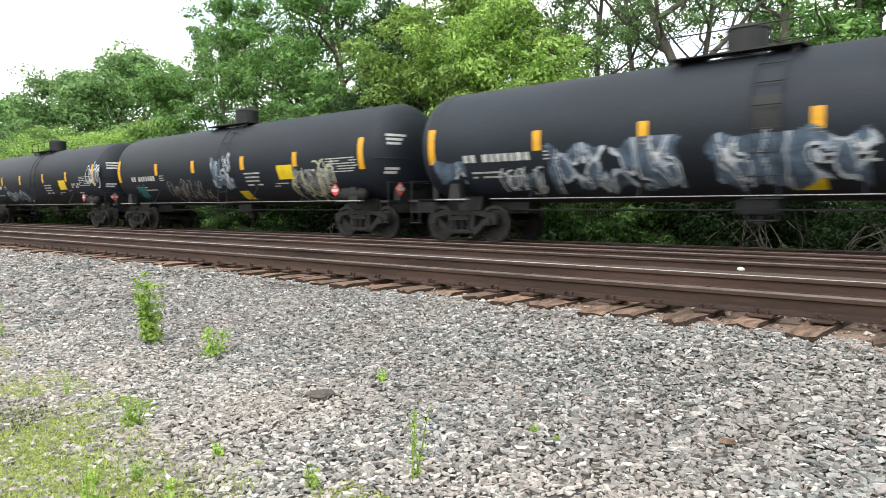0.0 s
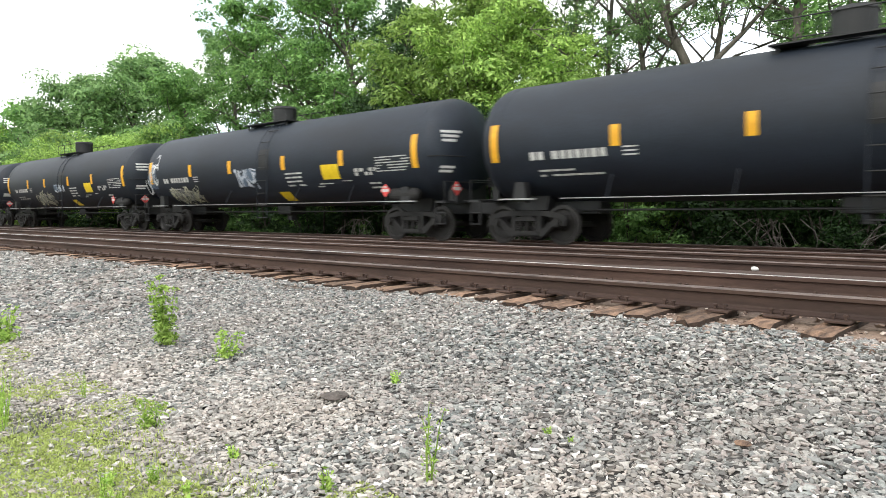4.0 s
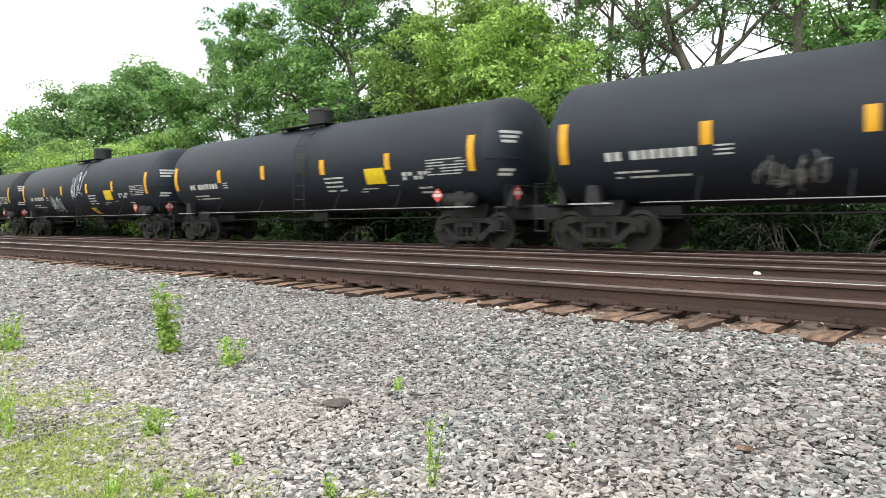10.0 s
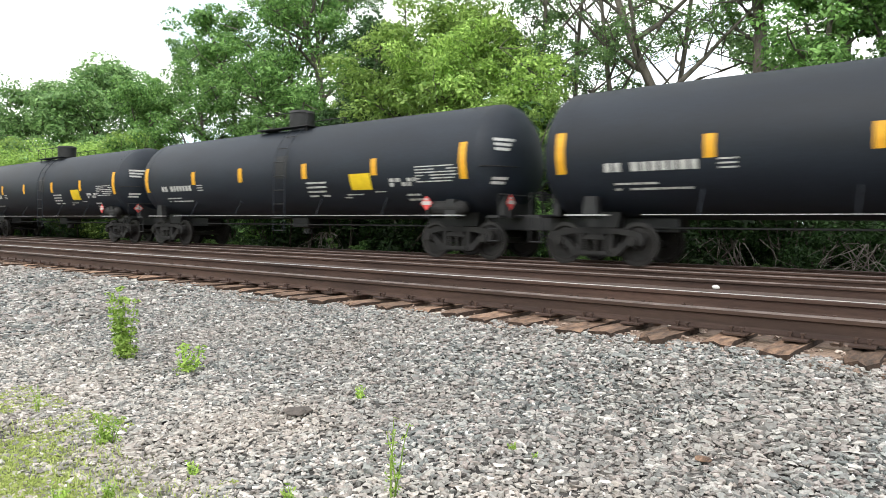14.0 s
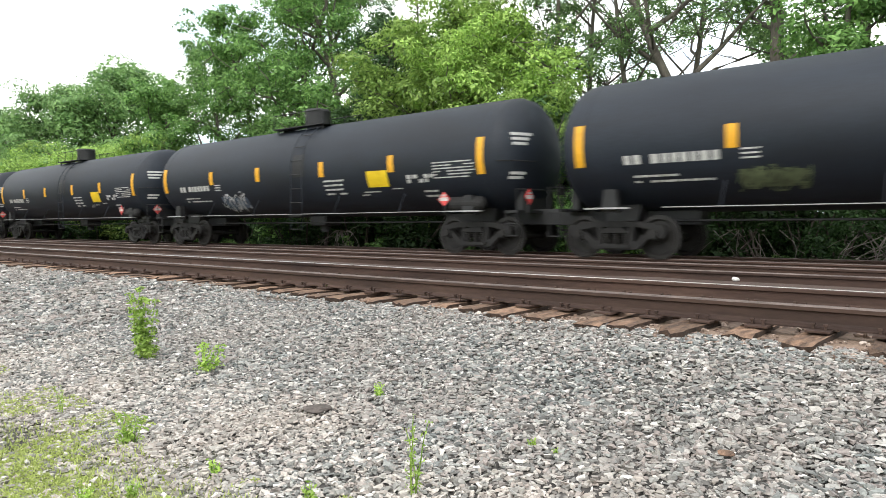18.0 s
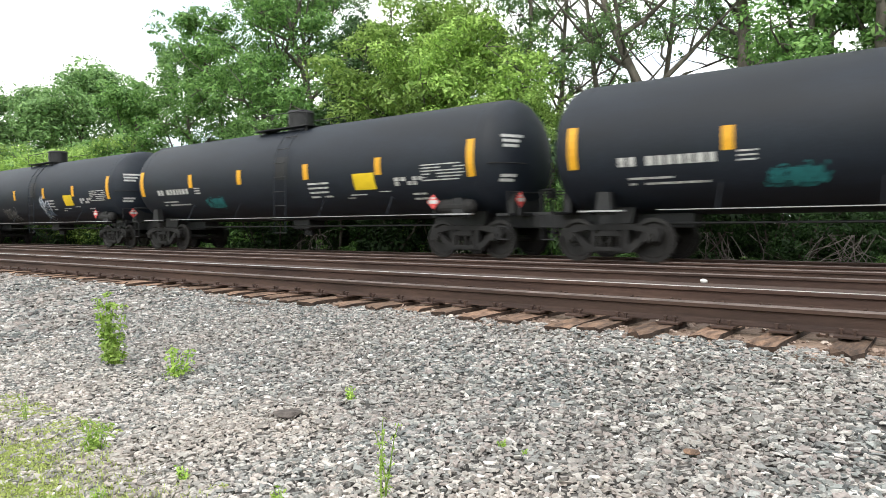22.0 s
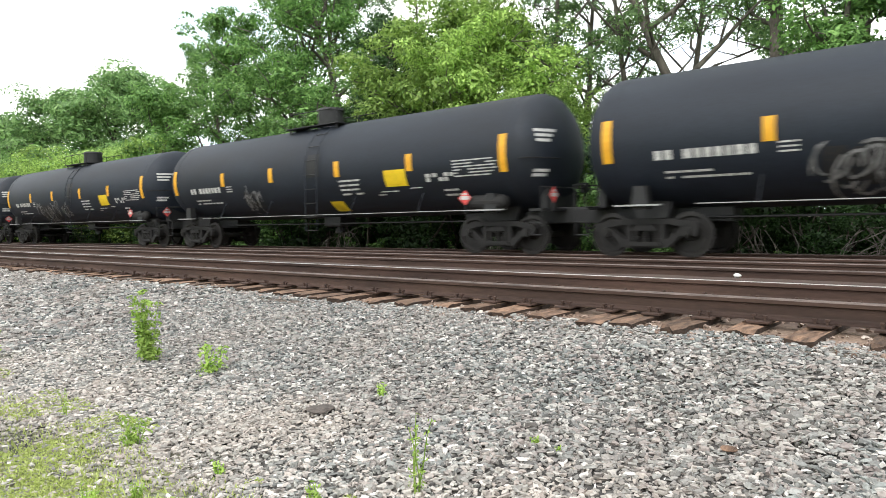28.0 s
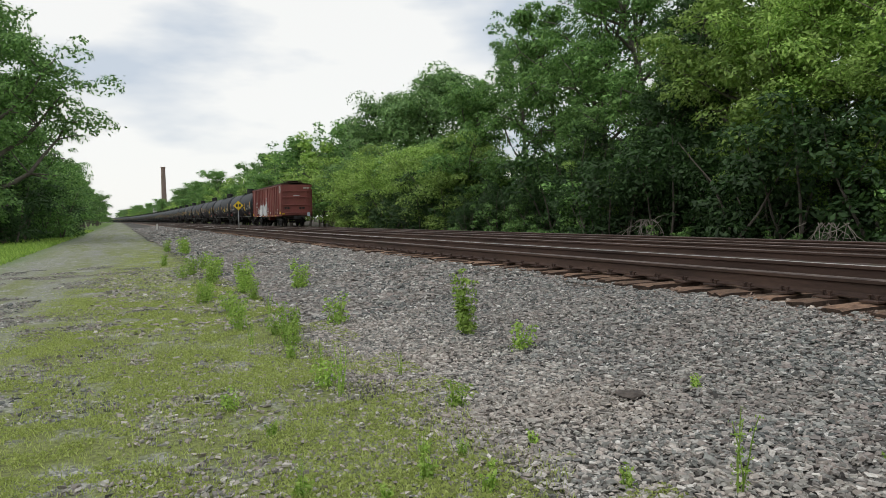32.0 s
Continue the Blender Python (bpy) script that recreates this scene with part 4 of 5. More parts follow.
def boxcar():
    car = new("boxcar")
    tagged(car, "oxide red ribbed boxcar with large white graffiti", "boxcar")
    n, w = 14.92, 1.40
    side = -w - 0.032

    def over(lift):
        """Paint laid over the panels and up over the ribs."""
        return lambda x, z, l=0.0: (x, -w - lift - l - (0.075 if min(abs(x - r) for r in RIBS) < 0.06 else 0.0) - (0.05 if z < 1.115 else 0.0), z)

    bm = extruded(bmesh.new(), [(0, 1.10), (2.2, 1.10), (2.9, 1.0), (12.4, 1.0), (13.0, 1.10), (n, 1.10), (n, 3.96), (0, 3.96)], -w, w)
    part("body", bm, OXIDE, car)
    bm = bmesh.new()
    outline = [(-w - 0.09, 3.94), (0, 4.16), (w + 0.09, 3.94), (w + 0.09, 4.0), (0, 4.22), (-w - 0.09, 4.0)]
    a = [bm.verts.new((-0.06, y, z)) for y, z in outline]
    b = [bm.verts.new((n + 0.06, y, z)) for y, z in outline]
    for i in range(6):
        bm.faces.new((a[i], b[i], b[(i + 1) % 6], a[(i + 1) % 6]))
    bm.faces.new(a[::-1])
    bm.faces.new(b)
    bmesh.ops.recalc_face_normals(bm, faces=bm.faces)
    part("roof", bm, RUST, car, "rust-brown peaked roof")
    for i in range(16):
        x = 0.5 + i * 0.925
        bm = bmesh.new()
        for s in (-1, 1):
            rod(bm, (x, s * (w + 0.06), 4.005), (x, 0, 4.23), 0.022, 6)
        part("roof_rib", bm, RUST, car)
    bm = box(bmesh.new(), 0.2, n - 0.1, -0.32, 0.32, 4.30, 4.34)
    for x in (0.5, 4, 7.5, 11, 14.4):
        box(bm, x - 0.03, x + 0.03, -0.3, 0.3, 4.18, 4.30)
    part("running_board", bm, RUST, car, "rusty roof walkway")
    for s in (-1, 1):
        for x in RIBS:
            bm = extruded(bmesh.new(), [(x - 0.045, 1.12), (x + 0.045, 1.12), (x + 0.045, 3.92), (x - 0.045, 3.92)], s * w, s * (w + 0.075))
            part("rib", bm, OXIDE, car)
        part("top_chord", box(bmesh.new(), 0, n, s * w, s * (w + 0.08), 3.84, 3.935), OXIDE, car)
        part("side_sill", box(bmesh.new(), 0, n, s * w, s * (w + 0.05), 1.0, 1.11), OXIDE, car)
    # corrugated ends
    for x, way in ((0, -1), (n, 1)):
        for z in (1.32, 2.05, 2.77, 3.33):
            bm = box(bmesh.new(), x, x + way * 0.10, -1.33, 1.33, z - 0.05, z + 0.05, 0.03)
            part("end_rib", bm, OXIDE, car)
        for y in (-1.37, 1.37):
            part("corner_post", box(bmesh.new(), x - 0.05, x + way * 0.04, y - 0.05, y + 0.05, 1.1, 3.95), OXIDE, car)
    for y0, y1 in ((-1.26, -0.64), (0.2, 0.75)):
        vent = part("vent", box(bmesh.new(), n + 0.004, n + 0.03, y0, y1, 1.66, 1.85), BLACK, car, "dark slotted vent")
        for i in range(4):
            x = y0 + (y1 - y0) * (i + 0.5) / 4
            part("slat", box(bmesh.new(), n + 0.03, n + 0.045, x - 0.02, x + 0.02, 1.66, 1.85), OXIDE, vent)
    part("end_sign", box(bmesh.new(), n + 0.006, n + 0.02, -0.35, 0.25, 2.88, 2.97), WHITE, car, "white lettering")
    part("end_sign", box(bmesh.new(), n + 0.006, n + 0.02, 0.65, 1.2, 3.58, 3.72), WHITE, car, "white lettering")
    # markings on the side
    yell = ((0.09, 0.6, 1.15, 1.37), (2.32, 2.86, 1.02, 1.09), (5.86, 6.3, 1.02, 1.09), (8.5, 8.98, 1.02, 1.09), (10.24, 10.76, 1.02, 1.09), (11.93, 12.43, 1.02, 1.09), (14.12, 14.72, 1.18, 1.42))
    for x0, x1, z0, z1 in yell:
        part("reflector", box(bmesh.new(), x0, x1, side - 0.03, side - 0.024, z0, z1), PANEL_YELLOW, car, "yellow reflective panel")
    part("reflector", box(bmesh.new(), n + 0.06, n + 0.065, -1.42, -1.17, 1.16, 1.28), PANEL_YELLOW, car)
    words = ((1.54, 2.06, 2.38, 2.57), (2.36, 2.85, 2.39, 2.57), (1.54, 1.96, 1.99, 2.17), (2.36, 2.92, 1.96, 2.13), (2.37, 2.86, 1.56, 1.72), (2.37, 2.86, 1.26, 1.42), (9.3, 9.86, 1.28, 1.48), (12.05, 12.55, 1.35, 1.48), (13.65, 14.0, 1.19, 1.31))
    rng = random.Random(2)
    for x0, x1, z0, z1 in words:
        bm = bmesh.new()
        x = x0
        while x < x1:
            step = rng.uniform(0.08, 0.14)
            box(bm, x, min(x + step, x1), side + 0.026, side + 0.030, z0, z1)
            x += step + 0.03
        part("lettering", bm, WHITE, car, "white stencilled lettering")
    bm = bmesh.new()
    for i in range(4):
        box(bm, 7.2, 7.78 - 0.1 * (i % 2), side + 0.026, side + 0.030, 2.42 + i * 0.14, 2.51 + i * 0.14)
    part("lettering", bm, WHITE, car)
    bm = bmesh.new()
    for i in range(4):
        box(bm, 7.62, 8.2, -w - 0.034, -w - 0.030, 1.22 + i * 0.14, 1.30 + i * 0.14)
    part("lettering", bm, OXIDE, car, "red stencil lines over the graffiti")
    frame_ = box(bmesh.new(), 12.79, 13.29, side + 0.024, side + 0.028, 1.27, 1.68)
    sign = part("stencil_box", frame_, WHITE, car, "white framed stencil")
    part("stencil_field", box(bmesh.new(), 12.87, 13.21, side + 0.018, side + 0.023, 1.35, 1.60), OXIDE, sign)
    bm = bmesh.new()
    bmesh.ops.create_cone(bm, cap_ends=True, segments=32, radius1=0.37, radius2=0.37, depth=0.006, matrix=pose(14.16, side + 0.024, 3.55, 90))
    disc = part("emblem", bm, CONCRETE, car, "round white emblem")
    bm = bmesh.new()
    for i in range(3):
        box(bm, 13.95, 14.37, side + 0.016, side + 0.0205, 3.40 + 0.12 * i, 3.45 + 0.12 * i)
    part("emblem_lines", bm, OXIDE, disc)["kind"] = "stuff"
    # white graffiti across the ribs
    bm = bmesh.new()
    for x0, x1, z1 in ((3.96, 4.72, 2.12), (4.66, 5.62, 2.17), (5.54, 6.5, 2.24), (6.42, 7.45, 2.30), (7.36, 8.2, 2.38)):
        block = spray(x0 - 0.05, x1 + 0.08, 1.0, z1 + 0.1, x0 * 3.1, over(0.010), 0.04, -1.0)
        loose = bpy.data.meshes.new("block")
        block.to_mesh(loose)
        block.free()
        bm.from_mesh(loose)
    letters = part("graffiti", bm, GRAFFITI_WHITE, car, "large white block graffiti")
    part("graffiti_outline", strokes(4.1, 8.1, 1.12, 2.2, 77, over(0.016), 0.035), SPRAY_SKY, letters, "pale blue sprayed outlines")["kind"] = "stuff"
    part("graffiti", strokes(3.2, 3.85, 1.35, 1.95, 78, over(0.012), 0.07), SPRAY_PALE, car, "pale graffiti tag")["kind"] = "stuff"
    part("graffiti", strokes(8.45, 9.15, 1.35, 1.8, 79, over(0.012), 0.05), SPRAY_PALE, car, "pale graffiti tag")["kind"] = "stuff"
    # ladders, steps
    for x in (0.3, 14.5):
        bm = bmesh.new()
        for dx in (0, 0.42):
            rod(bm, (x + dx - 0.2, side - 0.05, 0.55), (x + dx - 0.2, side - 0.05, 1.05), 0.016, 6)
        rod(bm, (x - 0.2, side - 0.05, 0.56), (x + 0.22, side - 0.05, 0.56), 0.016, 6)
        part("stirrup_step", bm, GRIME, car)
        for i in range(4):
            bm = rod(bmesh.new(), (x - 0.2, side - 0.10, 1.6 + i * 0.38), (x + 0.22, side - 0.10, 1.6 + i * 0.38), 0.012, 6)
            for dx in (-0.2, 0.22):
                rod(bm, (x + dx, side - 0.10, 1.6 + i * 0.38), (x + dx, side, 1.6 + i * 0.38), 0.012, 6)
            part("grab_iron", bm, OXIDE, car)
    bm = box(bmesh.new(), n - 0.85, n + 0.06, -1.0, 0.7, 4.29, 4.33)
    for x in (n - 0.7, n - 0.1):
        for y in (-0.8, 0.5):
            rod(bm, (x, y, 4.02), (x, y, 4.29), 0.02, 6)
    part("roof_platform", bm, RUST, car, "rusty crosswise platform on the roof's end")
    bm = rod(bmesh.new(), (n + 0.1, -0.9, 0.85), (n + 0.35, -0.9, 0.40), 0.03, 6)
    rod(bm, (n + 0.12, -1.2, 1.0), (n + 0.12, 1.2, 1.0), 0.03, 6)
    part("uncoupling_lever", bm, RUST, car)
    bm = bmesh.new()
    for y in (0.92, 1.25):
        rod(bm, (n + 0.14, y, 0.6), (n + 0.14, y, 3.9), 0.016, 6)
    for i in range(11):
        rod(bm, (n + 0.14, 0.92, 0.62 + i * 0.3), (n + 0.14, 1.25, 0.62 + i * 0.3), 0.014, 6)
    part("end_ladder", bm, OXIDE, car)
    part("end_flag", box(bmesh.new(), n + 0.16, n + 0.18, 0.94, 1.2, 0.98, 1.34), SPRAY_SKY, car, "pale blue end marker plate")
    part("center_sill", box(bmesh.new(), -0.2, n + 0.2, -0.32, 0.32, 0.72, 1.04), BLACK, car)
    for x in (2.4, 12.5):
        truck(car, x)
    coupler(car, -0.2, -1)
    coupler(car, n + 0.2, 1)
    part("brake_rod", rod(bmesh.new(), (3.2, -0.6, 0.72), (11.5, -0.6, 0.72), 0.03, 6), GRIME, car)
    bm = box(bmesh.new(), 6.9, 7.5, -1.1, -0.5, 0.62, 1.0, 0.04)
    part("brake_valve", bm, OXIDE, car)
    return car


SPRAY_SKY = surface("pale_blue_spray_paint", (0.36, 0.46, 0.55), (0.52, 0.62, 0.70), 3.2, 0.5, 0, 0.03, 14)
BOXCAR = boxcar()

# ---- vegetation ----
def leaf_cards(rng, centres, radii, count, size, flat=0.38, droop=0.0, heart=None, squash=0.72):
    """Small leaf blades scattered over puffs, fewer below; returns verts, faces and normals rounded over each puff."""
    centres, radii = np.asarray(centres, float), np.asarray(radii, float)
    pick = rng.choice(len(centres), count, p=radii ** 2 / (radii ** 2).sum())
    d = rng.normal(size=(count, 3))
    d /= np.linalg.norm(d, axis=1, keepdims=True)
    d[:, 2] = np.where((d[:, 2] < -0.25) & (rng.random(count) < 0.55), -d[:, 2], d[:, 2])
    rad = radii[pick] * rng.uniform(0.25, 1.0, count) ** 0.4 * np.where(rng.random(count) < 0.1, rng.uniform(1.0, 1.5, count), 1.0)
    pos = centres[pick] + d * [1, 1, squash] * rad[:, None]
    up = d * (1 - flat) + np.array([0, 0, 1]) * flat + rng.normal(size=(count, 3)) * 0.32
    up /= np.linalg.norm(up, axis=1, keepdims=True)
    side = np.cross(up, rng.normal(size=(count, 3)))
    side /= np.linalg.norm(side, axis=1, keepdims=True)
    ahead = np.cross(up, side)
    s = size * rng.uniform(0.6, 1.35, count)[:, None]
    tip, base = pos + ahead * s, pos - ahead * s * 0.8
    l, r = pos + side * s * 0.42 - up * s * 0.14, pos - side * s * 0.42 - up * s * 0.14
    verts = np.stack([base, l, tip, r], 1).reshape(-1, 3)
    verts[:, 2] -= droop * s.repeat(4, 0)[:, 0]
    faces = np.arange(count * 4).reshape(-1, 4)
    if heart is None:
        return verts, faces, None
    out = pos - np.asarray(heart, float)
    out /= np.linalg.norm(out, axis=1, keepdims=True)
    n = d * 0.8 + out * 0.35 + up * 0.45
    n /= np.linalg.norm(n, axis=1, keepdims=True)
    return verts, faces, n.repeat(4, 0)


def numpy_mesh(name, verts, faces, material, normals=None):
    me = bpy.data.meshes.new(name)
    n, k = faces.shape
    me.vertices.add(len(verts))
    me.vertices.foreach_set("co", np.asarray(verts, np.float32).ravel())
    me.loops.add(n * k)
    me.loops.foreach_set("vertex_index", faces.astype(np.int32).ravel())
    me.polygons.add(n)
    me.polygons.foreach_set("loop_start", np.arange(0, n * k, k, dtype=np.int32))
    me.update(calc_edges=True)
    me.polygons.foreach_set("use_smooth", np.full(n, normals is not None))
    if normals is not None:
        me.normals_split_custom_set_from_vertices(normals.tolist())
    me.materials.append(material)
    return me


def bent(rng, start, way, length, steps, wander, lift):
    pts = [start.copy()]
    for _ in range(steps):
        way = (way + Vector((rng.gauss(0, wander), rng.gauss(0, wander), rng.gauss(0, wander) + lift))).normalized()
        pts.append(pts[-1] + way * (length / steps))
    return pts


def tree(seed, height, spread, trunk_r, leaves, size, material, bare=0.25, low=0.22, lean=(0, 0), clump=1.0, limbs=11, twigs=5, dead=0):
    """A tree: bent tapered trunk, limbs, twigs and a gappy crown of leaf clumps."""
    rng = random.Random(seed)
    nrng = np.random.default_rng(seed)
    thing = new("tree")
    bm = bmesh.new()
    way = Vector((lean[0], lean[1], 1)).normalized()
    spine = bent(rng, Vector((0, 0, -0.4)), way, height * 0.9, 9, 0.07, 0.05)
    limb(bm, spine, [trunk_r * (1.25 if i == 0 else 1 - 0.085 * i) for i in range(10)], 10)
    part("trunk", bm, BARK, thing, smooth=True)
    centres, radii = [], []
    boughs = bmesh.new()
    for i in range(limbs):
        f = low + (0.97 - low) * (i + rng.random()) / limbs
        k = min(8, int(f * 9))
        start = spine[k].lerp(spine[k + 1], f * 9 - k)
        az = i * 2.4 + rng.uniform(-0.5, 0.5)
        shape = math.sin(math.pi * min(1, 0.25 + 0.75 * (f - low) / (1 - low)) ** 0.8) * 0.75 + 0.35
        out = spread * shape * rng.uniform(0.75, 1.1)
        pts = bent(rng, start, Vector((math.cos(az), math.sin(az), 0.35 + 0.5 * f)).normalized(), out, 5, 0.16, 0.06)
        r0 = trunk_r * (0.62 - 0.4 * f)
        limb(boughs, pts, [max(0.012, r0 * (1 - 0.17 * j)) for j in range(6)], 6)
        for _ in range(twigs):
            j = rng.randint(2, 5)
            tw = bent(rng, pts[j], Vector((rng.gauss(0, 1), rng.gauss(0, 1), rng.gauss(0.3, 0.6))).normalized(), out * rng.uniform(0.22, 0.5), 3, 0.2, 0.02)
            limb(boughs, tw, [max(0.008, r0 * 0.30), max(0.007, r0 * 0.2), 0.008, 0.005], 5)
            if rng.random() > bare:
                for p, most in ((tw[3], 0.85), (tw[2], 0.7), (tw[1], 0.55)):
                    centres.append(p + Vector((rng.gauss(0, 0.25), rng.gauss(0, 0.25), rng.gauss(0, 0.15))) * clump)
                    radii.append(clump * rng.uniform(0.3, most))
    for _ in range(dead):
        start = spine[rng.randint(4, 8)]
        pts = bent(rng, start, Vector((rng.gauss(0, 0.8), rng.gauss(0, 0.8), 1)).normalized(), height * rng.uniform(0.25, 0.4), 6, 0.14, 0.05)
        limb(boughs, pts, [trunk_r * 0.28 * (1 - 0.15 * j) + 0.008 for j in range(7)], 5)
        for _ in range(6):
            tw = bent(rng, pts[rng.randint(2, 6)], Vector((rng.gauss(0, 1), rng.gauss(0, 1), 0.7)).normalized(), height * 0.10, 3, 0.25, 0)
            limb(boughs, tw, [0.025, 0.018, 0.012, 0.006], 4)
    part("branch_frame", boughs, BARK, thing, smooth=True)
    heart = (spine[5].x, spine[5].y, height * (0.3 + 0.5 * low))
    v, f, n = leaf_cards(nrng, [tuple(c) for c in centres], radii, leaves, size, 0.38, 0.0, heart, 0.62)
    child("crown", numpy_mesh("crown", v, f, material, n), thing, Matrix())
    return thing


def shrub(seed, height, spread, leaves, size, material, stems=9):
    rng = random.Random(seed)
    nrng = np.random.default_rng(seed)
    thing = new("shrub")
    bm = bmesh.new()
    centres, radii = [], []
    for i in range(stems):
        pts = bent(rng, Vector((rng.uniform(-0.4, 0.4) * spread, rng.uniform(-0.3, 0.3) * spread, -0.2)), Vector((rng.uniform(-0.6, 0.6), rng.uniform(-0.35, 0.35), 1)).normalized(), height * rng.uniform(0.7, 1.1), 5, 0.15, 0)
        limb(bm, pts, [0.035 * (1 - 0.16 * j) for j in range(6)], 5)
        for p in pts[1:]:
            centres.append(tuple(p + Vector((rng.uniform(-0.3, 0.3) * spread, rng.uniform(-0.2, 0.2) * spread, 0))))
            radii.append(min(1.0, rng.uniform(0.2, 0.42) * height * 0.46))
    part("stalk", bm, BARK, thing)
    v, f, n = leaf_cards(nrng, centres, radii, leaves, size, 0.4, 0.0, (0, 0, 0.2 * height), 0.6)
    child("foliage", numpy_mesh("foliage", v, f, material, n), thing, Matrix())
    return thing


TREES = {
    "plume": (tree(24, 12.0, 4.4, 0.22, 30000, 0.14, LEAF_GREY, 0.0, 0.12, clump=1.6, limbs=17, twigs=8), "rounded grey-green tree behind the thicket", "tree"),
    "maple": (tree(11, 10.6, 4.3, 0.20, 42000, 0.10, LEAF_BRIGHT, 0.04, 0.2, clump=1.15, limbs=17, twigs=8), "full round tree with bright green foliage", "tree"),
    "ash": (tree(12, 15.0, 4.6, 0.22, 26000, 0.105, LEAF_MID, 0.22, 0.22, clump=0.95, limbs=17, twigs=8, dead=4), "tall feathery green tree with bare top twigs", "tree"),
    "airy": (tree(13, 13.5, 4.2, 0.20, 24000, 0.105, LEAF_MID, 0.25, 0.2, clump=0.95, limbs=15, twigs=8), "airy tree with drooping green sprays", "tree"),
    "ivy": (tree(27, 12.5, 2.2, 0.22, 20000, 0.10, LEAF_DARK_SHADED, 0.05, 0.1, clump=0.9, limbs=18, twigs=7), "narrow dark green tree wrapped in ivy", "tree"),
    "sparse": (tree(14, 15.5, 5.0, 0.15, 9500, 0.085, LEAF_GREY, 0.42, 0.3, (0.05, 0), 0.75, 12, 7, 2), "thinly leaved tree with dark bare branches", "tree"),
    "leaning": (tree(15, 16.5, 5.0, 0.26, 5200, 0.08, LEAF_GREY, 0.45, 0.4, (-0.42, 0.05), 0.7, 9, 6, 1), "leaning dark-trunked tree with thin foliage", "tree"),
    "upright": (tree(16, 17.0, 4.2, 0.34, 11000, 0.10, LEAF_MID, 0.4, 0.42, (0.02, 0), 0.9, 10, 6, 0), "thick-trunked tall tree with loose green crown", "tree"),
    "dense": (tree(17, 13.0, 4.4, 0.24, 28000, 0.125, LEAF_DARK_SHADED, 0.04, 0.10, clump=1.2, limbs=17, twigs=8), "dense dark green tree at the wood's edge", "tree"),
    "fill": (tree(23, 13.0, 4.6, 0.22, 11000, 0.20, LEAF_DARK_SHADED, 0.05, 0.08, clump=1.4, limbs=16, twigs=7), "dark green tree deep in the wood, shade in its leaf colour", "tree"),
    "round": (tree(18, 12.0, 4.0, 0.22, 28000, 0.12, LEAF_MID, 0.06, 0.14, clump=1.1, limbs=16, twigs=8), "bushy mid-green tree beside the tracks", "tree"),
    "far": (tree(19, 12.5, 4.6, 0.22, 5200, 0.23, LEAF_MID, 0.05, 0.12, clump=1.4, limbs=13, twigs=5), "distant green tree along the line", "tree"),
    "farlight": (tree(20, 11.5, 4.6, 0.22, 5200, 0.23, LEAF_BRIGHT, 0.05, 0.12, clump=1.4, limbs=13, twigs=5), "distant light green tree along the line", "tree"),
    "fargrey": (tree(21, 13.5, 4.8, 0.22, 5200, 0.23, LEAF_GREY, 0.05, 0.12, clump=1.4, limbs=13, twigs=5), "distant grey-green tree along the line", "tree"),
    "big": (tree(22, 18.0, 6.5, 0.38, 32000, 0.16, LEAF_MID, 0.10, 0.06, (0.03, 0.12), 1.5, 20, 8), "large spreading tree beside the dirt lane", "tree"),
    "sumac": (shrub(31, 7.0, 4.6, 24000, 0.105, LEAF_BRIGHT, 22), "bright green thicket of tall shrubs", "shrub"),
    "sprout": (shrub(34, 1.0, 1.2, 1300, 0.06, LEAF_MID, 7), "bright broad-leaved sprouts beside the ballast", "shrub"),
    "thicket": (shrub(32, 3.0, 2.6, 6500, 0.07, LEAF_DARK_SHADED, 11), "dark green undergrowth shrub with shade in its leaf colour", "shrub"),
    "briar": (shrub(33, 2.2, 2.4, 6000, 0.065, LEAF_MID, 10), "light green bramble beside the tracks", "shrub"),
}
PLANTED = set()


def plant(kind, x, y, size=1.0, turn=0.0):
    proto, label, category = TREES[kind]
    m = pose(x, y, ground_z(x, y), 0, 0, turn) @ Matrix.Diagonal((size, size, size, 1))
    if kind in PLANTED:
        ob = copy_thing(proto, m)
    else:
        PLANTED.add(kind)
        ob = proto
        ob.matrix_basis = m
    return tagged(ob, label, category, "shrubs of the undergrowth" if category == "shrub" else "trees along the railway")


def at_bearing(degrees, y):
    """x of a point on the line y, at a bearing to the left of straight across the tracks from the camera."""
    return -(y + 6.4) * math.tan(radians(degrees))


